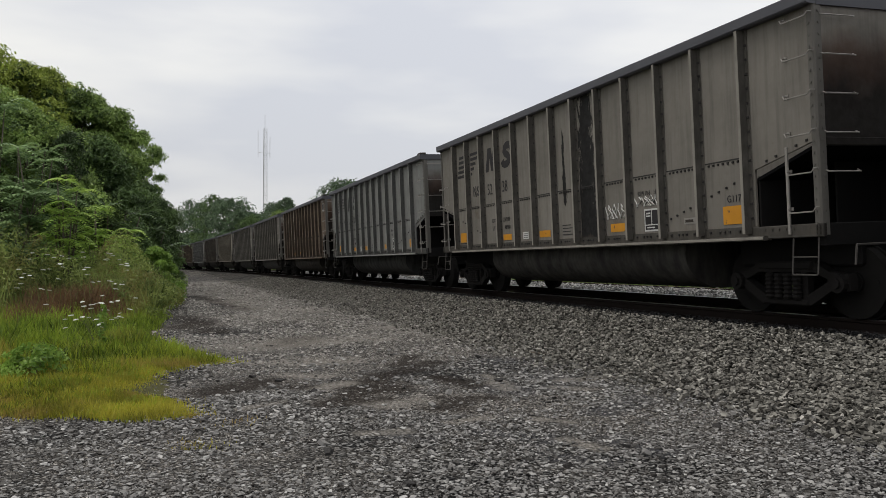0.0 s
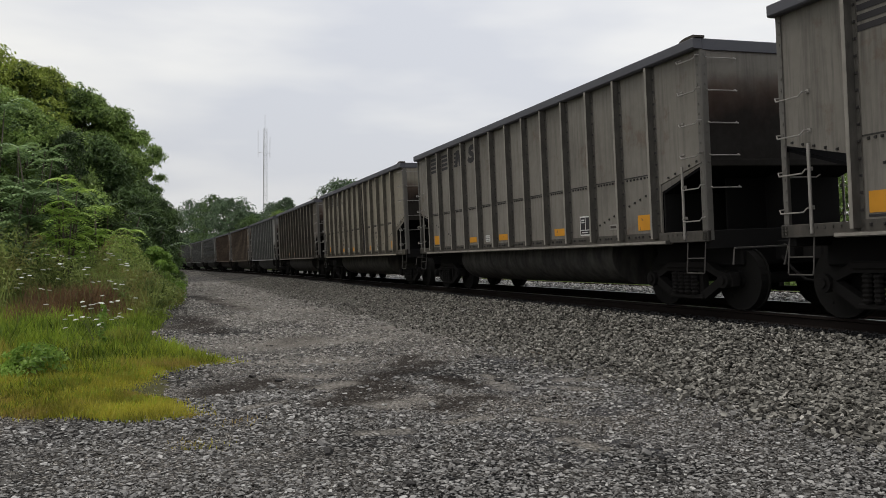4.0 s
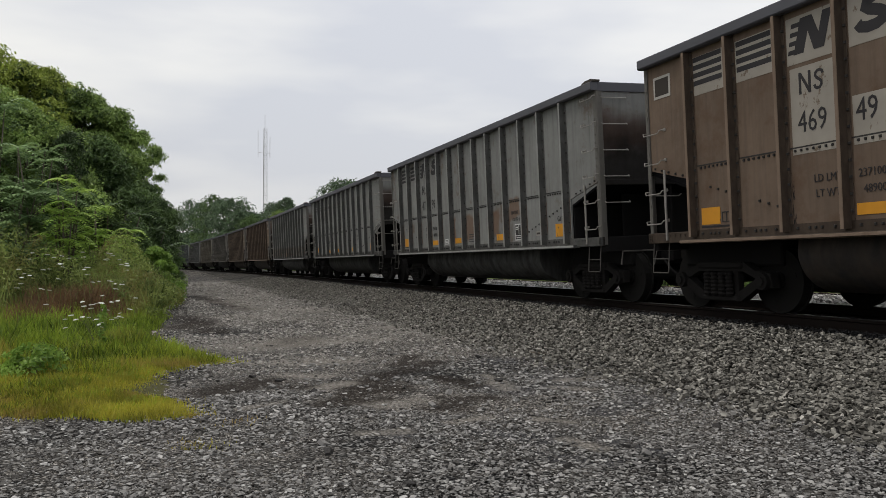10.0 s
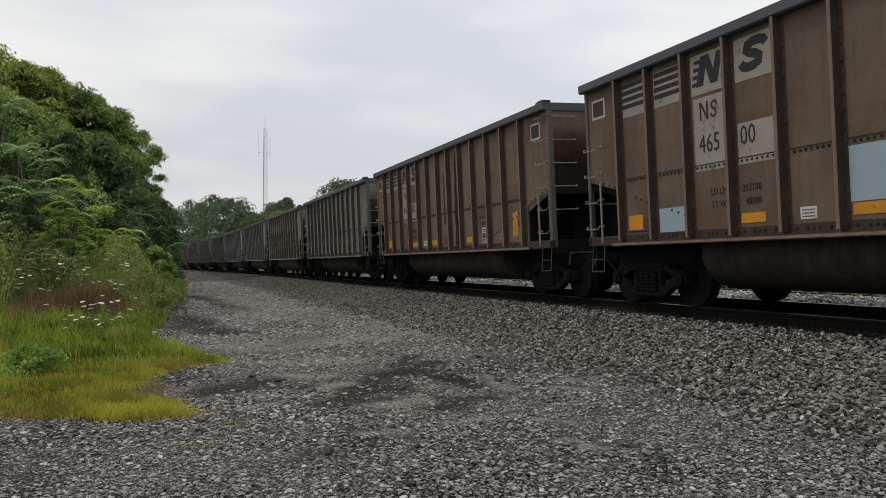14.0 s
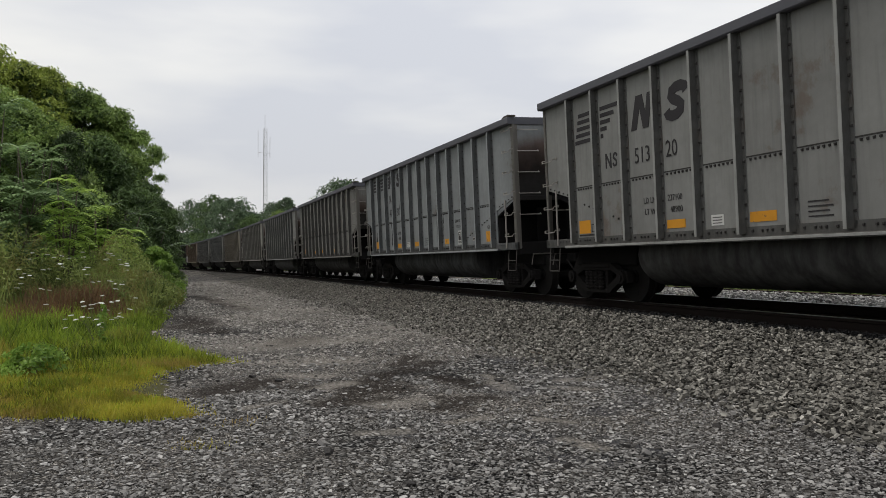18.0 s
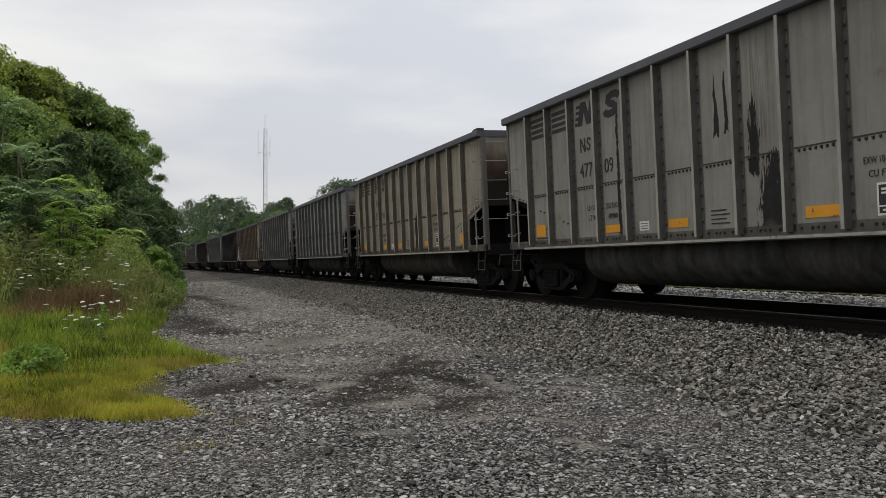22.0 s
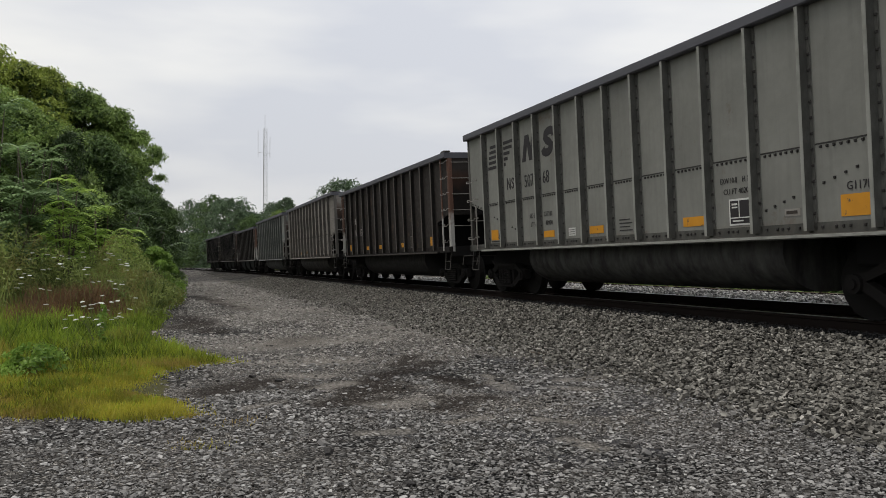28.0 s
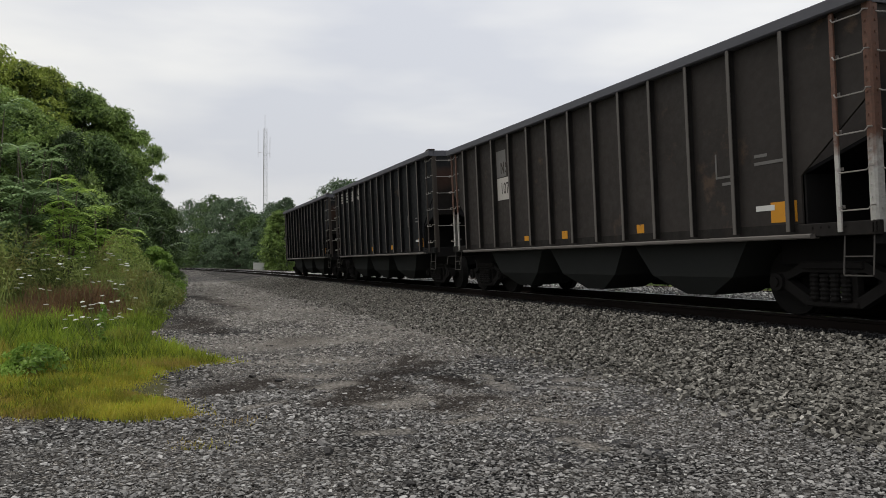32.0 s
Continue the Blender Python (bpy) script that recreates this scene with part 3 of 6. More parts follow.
# ======== railway track ========
def rail_mesh(name, lateral, s0, s1, cant, head):
    """One rail along the line: web and foot, or the bright running head alone."""
    if head:
        prof = [(-0.036, -0.004), (0.036, -0.004), (0.030, 0.0005), (-0.030, 0.0005)]
    else:
        prof = [(-0.036, -0.004), (0.036, -0.004), (0.036, -0.040), (0.010, -0.052), (0.010, -0.140), (0.070, -0.158), (0.070, -0.170),
                (-0.070, -0.170), (-0.070, -0.158), (-0.010, -0.140), (-0.010, -0.052), (-0.036, -0.040)]
    ss = np.arange(s0, s1 + 1, 2.0)
    m = [track_pose(float(s), 0.0 if cant else lateral, cant) for s in ss]
    off = lateral if cant else 0.0
    v = [(a @ Vector((0, off + p[0], p[1]))) for a in m for p in prof]
    n = len(prof)
    f = [(i * n + k, i * n + (k + 1) % n, (i + 1) * n + (k + 1) % n, (i + 1) * n + k) for i in range(len(ss) - 1) for k in range(n)]
    return raw_mesh(name, [tuple(p) for p in v], f)


def tie_mesh(bm):
    box(bm, -0.115, 0.115, -1.30, 1.30, -0.345, -0.172, 0.012)


def lay_track(name, label, lateral, cant, ties):
    track = tagged(new(name), label, "track", kind="structure")
    for side in (-0.753, 0.753):
        base = lateral + side
        r = part("rail", rail_mesh("rail", side if cant else base, -600, 300, cant, False), M["rail"], track)
        part("rail_head", rail_mesh("rail_head", side if cant else base, -600, 300, cant, True), M["rail_head" if cant else "rusty_head"], r, "polished running surface" if cant else "dull rusty running surface")
    for s in np.arange(*ties):
        t = part("tie", shared("tie", tie_mesh), M["tie"], track)
        t.matrix_local = track_pose(float(s), lateral, cant)
    return track

near_track = lay_track("railway_track", "rusty steel rails on oak ties in grey ballast", 0.0, True, (-90, 6, 0.56))
far_track = lay_track("railway_track", "second railway track beyond the coal train", 4.4, False, (-70, 0, 0.56))

# ======== coal cars ========
HALF = 6.57
RIB_X = [-5.47, -4.58, -3.67, -2.74, -1.81, -0.92, -0.03, 0.83, 1.70, 2.58, 3.50, 4.41, 5.37]
RIB_LONG = [-5.50, -4.56, -3.63, -2.70, -1.81, -0.90, 0.0, 0.91, 1.81, 2.75, 3.65, 4.57, 5.47]   # ribs of the larger cars
PITCH_L = 14.65

def m_side_tub(bm):
    prism(bm, [(-HALF, 3.80), (-HALF, 2.20), (-5.50, 1.95), (-5.50, 1.10), (5.50, 1.10), (5.50, 1.95), (HALF, 2.20), (HALF, 3.80)], "y", -1.50, -1.47)
def m_side_hopper(bm):
    prism(bm, [(-HALF, 3.80), (-HALF, 2.75), (-5.50, 1.85), (-5.50, 1.10), (5.50, 1.10), (5.50, 1.85), (HALF, 2.75), (HALF, 3.80)], "y", -1.50, -1.47)
def m_rib_hat(bm):
    prism(bm, [(-0.095, -0.018), (-0.045, -0.018), (-0.027, -0.112), (-0.020, -0.119), (0.020, -0.119), (0.027, -0.112), (0.045, -0.018), (0.095, -0.018), (0.095, 0.006), (-0.095, 0.006)], "z", 1.115, 3.80)
def m_rib_flat(bm):
    box(bm, -0.012, 0.012, -0.10, 0.0, 1.115, 3.80)
def m_rib_cap(bm):
    box(bm, -0.030, 0.030, -1.616, -1.60, 1.115, 3.80, 0.003)
def m_chord(bm):
    prism(bm, [(-1.475, 3.80), (-1.605, 3.80), (-1.625, 3.82), (-1.625, 3.94), (-1.615, 3.95), (-1.475, 3.95)], "x", -HALF - 0.03, HALF + 0.03)
def m_end_chord(bm):
    prism(bm, [(0.0, 3.79), (0.10, 3.79), (0.10, 3.94), (0.09, 3.95), (0.0, 3.95)], "y", -1.47, 1.47)
def m_chord_cap(bm):
    prism(bm, [(-0.34, 3.952), (0.05, 3.952), (0.05, 3.985), (0.0, 4.0), (-0.20, 4.0), (-0.30, 3.98)], "y", -1.60, -1.44)
def m_post(bm):
    prism(bm, [(-0.075, 0.0), (-0.075, -0.022), (0.0, -0.022), (0.022, 0.0), (0.022, 0.10), (0.0, 0.10), (0.0, 0.0)], "z", 1.06, 3.80)
    for k in range(19):
        z = 1.2 + 0.14 * k
        box(bm, -0.06, -0.035, -0.034, -0.02, z - 0.014, z + 0.014)
        box(bm, 0.020, 0.034, 0.045, 0.07, z - 0.014, z + 0.014)
def m_end_wall(bm):
    box(bm, -0.02, 0.0, -1.47, 1.47, 2.12, 3.80)
    box(bm, 0.0, 0.03, -1.40, 1.40, 2.12, 2.22, 0.008)
def m_slope(bm):
    prism(bm, [(-0.02, 2.17), (0.0, 2.13), (-3.2, 1.12), (-3.2, 1.16)], "y", -1.47, 1.47)
def m_sill(bm):
    prism(bm, [(-1.47, 1.02), (-1.60, 1.02), (-1.615, 1.035), (-1.615, 1.065), (-1.60, 1.08), (-1.47, 1.08)], "x", -5.72, 5.72)
def m_sill_web(bm):
    box(bm, -5.5, 5.5, -1.518, -1.50, 1.082, 1.21)
def m_seam(bm, ribs=RIB_X):
    for a, b in zip(ribs, ribs[1:]):
        box(bm, a + 0.095, b - 0.095, -1.5055, -1.5, 2.128, 2.146)
def m_bolster_plate(bm):
    box(bm, -1.12, 0.05, -1.535, -1.47, 1.04, 1.20, 0.008)
    for k in range(2):
        for j in range(3):
            box(bm, -0.06 + 0.05 * k, -0.03 + 0.05 * k, -1.552, -1.53, 1.075 + 0.04 * j, 1.10 + 0.04 * j)
    for j in range(5):
        box(bm, -0.90 + 0.12 * j, -0.875 + 0.12 * j, -1.55, -1.53, 1.14, 1.165)
def m_tub(bm):
    arc = [(-1.30, 1.02)] + [(-0.62 - 0.70 * math.cos(a), 0.86 - 0.55 * math.sin(a)) for a in (math.pi / 2 * k / 11 for k in range(12))]
    outline = arc + [(-y, z) for y, z in arc[::-1]]
    a = [bm.verts.new((-3.72, y, z)) for y, z in outline]
    b = [bm.verts.new((3.72, y, z)) for y, z in outline]
    for i in range(len(outline) - 1):
        bm.faces.new((a[i], a[i + 1], b[i + 1], b[i]))
    for x in (-3.72, 3.72):
        bm.faces.new([bm.verts.new((x, y, z)) for y, z in outline])
def m_hopper_bay(bm):
    for y0, y1 in ((-1.40, -0.10), (0.10, 1.40)):
        a = [bm.verts.new((x, y, 1.02)) for x, y in ((-1.35, y0), (1.35, y0), (1.35, y1), (-1.35, y1))]
        b = [bm.verts.new((x, y, 0.52)) for x, y in ((-0.95, y0 + 0.06), (0.95, y0 + 0.06), (0.95, y1 - 0.06), (-0.95, y1 - 0.06))]
        c = [bm.verts.new((x, y, 0.24)) for x, y in ((-0.30, y0 + 0.22), (0.30, y0 + 0.22), (0.30, y1 - 0.22), (-0.30, y1 - 0.22))]
        for p, q in ((a, b), (b, c)):
            for i in range(4):
                bm.faces.new((p[i], p[(i + 1) % 4], q[(i + 1) % 4], q[i]))
        bm.faces.new(c)
def m_floor(bm):
    box(bm, -5.5, 5.5, -1.47, 1.47, 1.09, 1.11)
def m_body_bolster(bm):
    box(bm, -1.05, 1.05, -0.90, 0.90, 0.66, 1.03, 0.03)
def m_center_sill(bm):
    box(bm, -6.9, 6.9, -0.28, 0.28, 0.72, 1.015, 0.02)
def m_platform(bm):
    box(bm, -1.1, 0.0, -1.46, 1.46, 1.04, 1.07)
    box(bm, -0.12, 0.02, -1.47, 1.47, 0.93, 1.20, 0.01)
    box(bm, -1.06, -1.03, -1.46, 1.46, 1.07, 1.86)
    prism(bm, [(-1.04, 1.06), (-0.02, 1.06), (-0.02, 2.11), (-1.04, 1.80)], "y", -0.02, 0.02)
def m_bulkhead(bm):
    box(bm, -0.50, -0.47, -0.75, 1.46, 1.07, 2.0)
def m_rung_bent(bm):
    rod(bm, [(0.0, -1.52, 0.05), (0.0, -1.585, 0.045), (-0.03, -1.60, 0.0), (-0.40, -1.60, 0.0), (-0.44, -1.585, 0.045), (-0.45, -1.50, 0.05)], 0.010, 5)
    box(bm, -0.475, -0.425, -1.515, -1.50, 0.03, 0.075)
def m_end_rung(bm):
    rod(bm, [(0.0, -1.42, 0.03), (0.06, -1.41, 0.0), (0.07, -1.38, 0.0), (0.07, -0.95, 0.0), (0.06, -0.92, 0.0), (0.0, -0.91, 0.03)], 0.010, 5)
def m_stile(bm):
    box(bm, -0.02, 0.02, -1.56, -1.535, 1.08, 2.16, 0.004)
def m_long_stile(bm):
    box(bm, -0.03, 0.03, -1.57, -1.54, 1.08, 3.80, 0.004)
def m_step(bm):
    rod(bm, [(-0.05, -1.50, 1.05), (-0.05, -1.54, 0.60), (-0.06, -1.54, 0.585), (-0.44, -1.54, 0.585), (-0.45, -1.54, 0.60), (-0.45, -1.50, 1.05)], 0.010, 5)
    rod(bm, [(-0.05, -1.53, 0.80), (-0.45, -1.53, 0.80)], 0.009, 5)
def m_coupler(bm):
    box(bm, 0.0, 0.45, -0.10, 0.10, 0.74, 0.98, 0.02)
    box(bm, 0.45, 0.74, -0.17, 0.15, 0.70, 1.00, 0.04)
def m_hose(bm):
    rod(bm, [(0.25, -0.45, 0.78), (0.42, -0.42, 0.60), (0.56, -0.34, 0.45), (0.72, -0.25, 0.42)], 0.022, 6)
def m_lever(bm):
    rod(bm, [(0.06, -0.25, 0.98), (0.20, -0.30, 0.93), (0.22, -1.25, 0.93), (0.24, -1.30, 0.70)], 0.015, 5)
def m_rivets(bm, ribs=RIB_X):
    def dot(x, z, y=-1.5):
        a = [bm.verts.new((x + dx, y, z + dz)) for dx, dz in ((-0.017, -0.017), (0.017, -0.017), (0.017, 0.017), (-0.017, 0.017))]
        b = [bm.verts.new((x + dx, y - 0.020, z + dz)) for dx, dz in ((-0.012, -0.012), (0.012, -0.012), (0.012, 0.012), (-0.012, 0.012))]
        bm.faces.new(b)
        for i in range(4):
            bm.faces.new((a[i], a[(i + 1) % 4], b[(i + 1) % 4], b[i]))
    for r in ribs:
        for k in range(13):
            dot(r + 0.070, 1.32 + 0.19 * k, -1.518)
    for a, b in zip(ribs, ribs[1:]):
        for k in range(7):
            x = a + 0.18 + (b - a - 0.36) * k / 6
            dot(x, 2.10)
            if k % 2 == 0 or k == 3:
                dot(x, 1.155, -1.518)
    for s in (-1, 1):
        for k in range(14):
            x = 5.42 - 0.16 * k
            if min(abs(x - r) for r in ribs) > 0.13 and k < 12:
                dot(s * x, 1.90 - 0.045 * k)
        for k in range(5):
            dot(s * (5.72 + 0.17 * k), 2.04 + 0.042 * k)
def m_coal(bm):
    nx, ny = 60, 16
    rc = random.Random(5)
    def top(x, y):
        heap = 0.36 * math.exp(-((x - 1.4) / 3.7) ** 4) * (1 + 0.05 * math.sin(x * 1.9) + 0.05 * math.sin(x * 4.7))
        return 3.78 + heap * (1 - (y / 1.45) ** 2) ** 0.8 + rc.uniform(-0.05, 0.05)
    g = [[bm.verts.new((-6.3 + 12.6 * i / nx, -1.42 + 2.84 * j / ny, top(-6.3 + 12.6 * i / nx, -1.42 + 2.84 * j / ny))) for j in range(ny + 1)] for i in range(nx + 1)]
    for i in range(nx):
        for j in range(ny):
            bm.faces.new((g[i][j], g[i + 1][j], g[i + 1][j + 1], g[i][j + 1]))

def m_frame(bm):
    prism(bm, [(-1.02, 0.57), (-0.72, 0.60), (-0.50, 0.72), (0.50, 0.72), (0.72, 0.60), (1.02, 0.57), (1.03, 0.45), (0.76, 0.48), (0.48, 0.59), (-0.48, 0.59), (-0.76, 0.48), (-1.03, 0.45)], "y", -1.08, -0.94)
    for q in (-1, 1):
        prism(bm, [(q * 0.96, 0.47), (q * 0.76, 0.50), (q * 0.30, 0.25), (q * 0.42, 0.16)], "y", -1.09, -0.95)
        box(bm, min(q * 0.25, q * 0.36), max(q * 0.25, q * 0.36), -1.07, -0.95, 0.22, 0.61, 0.012)
        prism(bm, [(q * 1.04, 0.50), (q * 1.04, 0.37), (q * 0.98, 0.36), (q * 0.97, 0.50)], "y", -1.07, -0.95)
    box(bm, -0.40, 0.40, -1.12, -0.98, 0.155, 0.235, 0.02)
    box(bm, -0.48, 0.48, -1.11, -1.04, 0.63, 0.73, 0.02)
    for s in (-0.89, 0.89):
        disc(bm, s, 0.457, -1.14, -1.05, 0.12, 12)
        disc(bm, s, 0.457, -1.17, -1.14, 0.065, 10)
def m_spring(bm):
    rings = []
    for k in range(13):
        q = 0.068 if k % 2 else 0.050
        rings.append([bm.verts.new((q * math.cos(a), -1.07 + q * math.sin(a), 0.24 + 0.028 * k)) for a in (2 * math.pi * j / 8 for j in range(8))])
    for a, b in zip(rings, rings[1:]):
        for j in range(8):
            bm.faces.new((a[j], a[(j + 1) % 8], b[(j + 1) % 8], b[j]))
def m_bolster(bm):
    box(bm, -0.20, 0.20, -1.02, 1.02, 0.42, 0.66, 0.04)
    disc(bm, 0.0, 0.70, -0.25, 0.25, 0.08, 10)
def m_wheelset(bm):
    for s in (-1, 1):
        a, b = sorted((s * 0.70, s * 0.825))
        disc(bm, 0, 0, a, b, 0.457, 28)
        a, b = sorted((s * 0.67, s * 0.70))
        disc(bm, 0, 0, a, b, 0.484, 28)
        a, b = sorted((s * 0.825, s * 0.86))
        disc(bm, 0, 0, a, b, 0.13, 14)
        for k in range(3):
            an = 2 * math.pi * k / 3
            x, z = 0.30 * math.cos(an), 0.30 * math.sin(an)
            a, b = sorted((s * 0.825, s * 0.832))
            disc(bm, x, z, a, b, 0.045, 8)
    disc(bm, 0, 0, -1.0, 1.0, 0.085, 12)

def turned(key, draw, m, smooth=False):
    """The same shape turned or mirrored, as a mesh of its own kept for reuse."""
    if key not in MESHES:
        me = mesh_of(key.split(":")[0], draw, smooth)
        me.transform(m)
        if m.determinant() < 0:
            me.flip_normals()
        MESHES[key] = me
    return MESHES[key]

MIRROR_Y = Matrix.Diagonal((1, -1, 1, 1))
def at_x(x, sign=1):
    return Matrix.Translation((x, 0, 0)) @ Matrix.Diagonal((sign, 1, 1, 1))

def decal(key, x0, x1, z0, z1, material, root, name, label="", slant=0.0, y=-1.506):
    def draw(bm):
        prism(bm, [(x0, z0), (x1, z0), (x1 + slant, z1), (x0 + slant, z1)], "y", y, y + 0.008)
    return part(name, shared("%s:%s" % (name, key), draw), material, root, label)

def words(text, x, z, size, material, root, squeeze=0.9, name="lettering"):
    o = part(name, lettering("%s %.2f %.2f" % (text, size, squeeze), text, size, squeeze), material, root)
    o.location = (x, -1.507, z)
    return o

def ribbon(bm, points, thick, y):
    """A flat ribbon of even width along points (x, z), as one thin plate."""
    pts = [Vector((p[0], p[1])) for p in points]
    edge = []
    for i, p in enumerate(pts):
        d = (pts[min(i + 1, len(pts) - 1)] - pts[max(i - 1, 0)]).normalized()
        edge.append((p + Vector((-d.y, d.x)) * thick / 2, p - Vector((-d.y, d.x)) * thick / 2))
    rows = [[bm.verts.new((q.x, yy, q.y)) for q in pair for yy in (y, y + 0.007)] for pair in edge]
    for a, b in zip(rows, rows[1:]):
        for i, j in ((0, 2), (2, 3), (3, 1), (1, 0)):
            bm.faces.new((a[i], a[j], b[j], b[i]))
    bm.faces.new([rows[0][i] for i in (0, 1, 3, 2)])
    bm.faces.new([rows[-1][i] for i in (0, 2, 3, 1)])

def bent(x, z, w, h, slant):
    """The middle line of a double bend that fits a slanting box."""
    uv = ((0.93, 0.72), (0.85, 0.84), (0.66, 0.90), (0.42, 0.89), (0.22, 0.80), (0.20, 0.67), (0.34, 0.57), (0.60, 0.47), (0.78, 0.36), (0.77, 0.22), (0.60, 0.12), (0.36, 0.10), (0.16, 0.16), (0.07, 0.28))
    return [(x + u * w + (v - 0.5) * slant, z + v * h) for u, v in uv]

def emblem_blocks(root, style, ink):
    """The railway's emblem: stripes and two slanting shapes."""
    if style == 1:
        for k in range(4):
            z = 3.29 + 0.112 * k
            decal("a%d" % k, -5.37, -4.76, z, z + 0.070, ink, root, "emblem_stripe")
            decal("b%d" % k, -4.46, -3.82, z - 0.01, z + 0.06, ink, root, "emblem_stripe")
        x, w, z0, z1, xs = -3.50, 0.62, 3.26, 3.68, -2.54
    else:
        for k in range(5):
            z = 2.93 + 0.12 * k
            decal("c%d" % k, -5.34 + 0.035 * k, -4.72, z, z + 0.07, ink, root, "emblem_stripe")
            decal("d%d" % k, -4.44, -4.36 + 0.12 * k, z, z + 0.07, ink, root, "emblem_stripe")
        x, w, z0, z1, xs = -3.54, 0.64, 2.90, 3.45, -2.54
    h = z1 - z0
    def first(bm):
        s = 0.30 * h
        if style == 1:
            for k in range(4):
                q = z0 + h * (0.03 + 0.25 * k)
                prism(bm, [(x - 0.04 + 0.06 * k / 3, q), (x + 0.10 + s * 0.25 * k, q), (x + 0.11 + s * 0.25 * k, q + 0.055), (x - 0.03 + 0.06 * k / 3, q + 0.055)], "y", -1.505, -1.498)
        prism(bm, [(x + 0.05, z0), (x + 0.21, z0), (x + 0.21 + s, z1), (x + 0.05 + s, z1)], "y", -1.506, -1.498)
        prism(bm, [(x + 0.10 + s, z1), (x + 0.23 + s, z1), (x + w - 0.10, z0), (x + w - 0.25, z0)], "y", -1.507, -1.498)
        prism(bm, [(x + w - 0.23, z0), (x + w - 0.10, z0), (x + w + 0.03, z1), (x + w - 0.10, z1)], "y", -1.508, -1.498)
    def second(bm):
        ribbon(bm, bent(xs + 0.02, z0 + 0.01, 0.50, h - 0.02, 0.20 * h), h * 0.30, -1.506)
    part("emblem_block", shared("emblem_block:n%d" % style, first), ink, root)
    part("emblem_block", shared("emblem_block:s%d" % style, second), ink, root)

def add_truck(root, x):
    truck = part("truck", shared("truck", m_bolster), M["truck"], root, "sooty cast steel four-wheel truck")
    truck.location = (x, 0, 0)
    part("side_frame", shared("side_frame", m_frame), M["truck"], truck)
    part("side_frame", turned("side_frame:far", m_frame, MIRROR_Y), M["truck"], truck)
    for dx in (-0.24, -0.08, 0.08, 0.24):
        part("spring", shared("spring", m_spring), M["truck"], truck).location = (dx, -0.05, 0)
    for a in (-0.89, 0.89):
        w = part("wheelset", shared("wheelset", m_wheelset), M["wheel"], truck)
        w.location = (a, 0, 0.457)
        WHEELS[a].append(w)

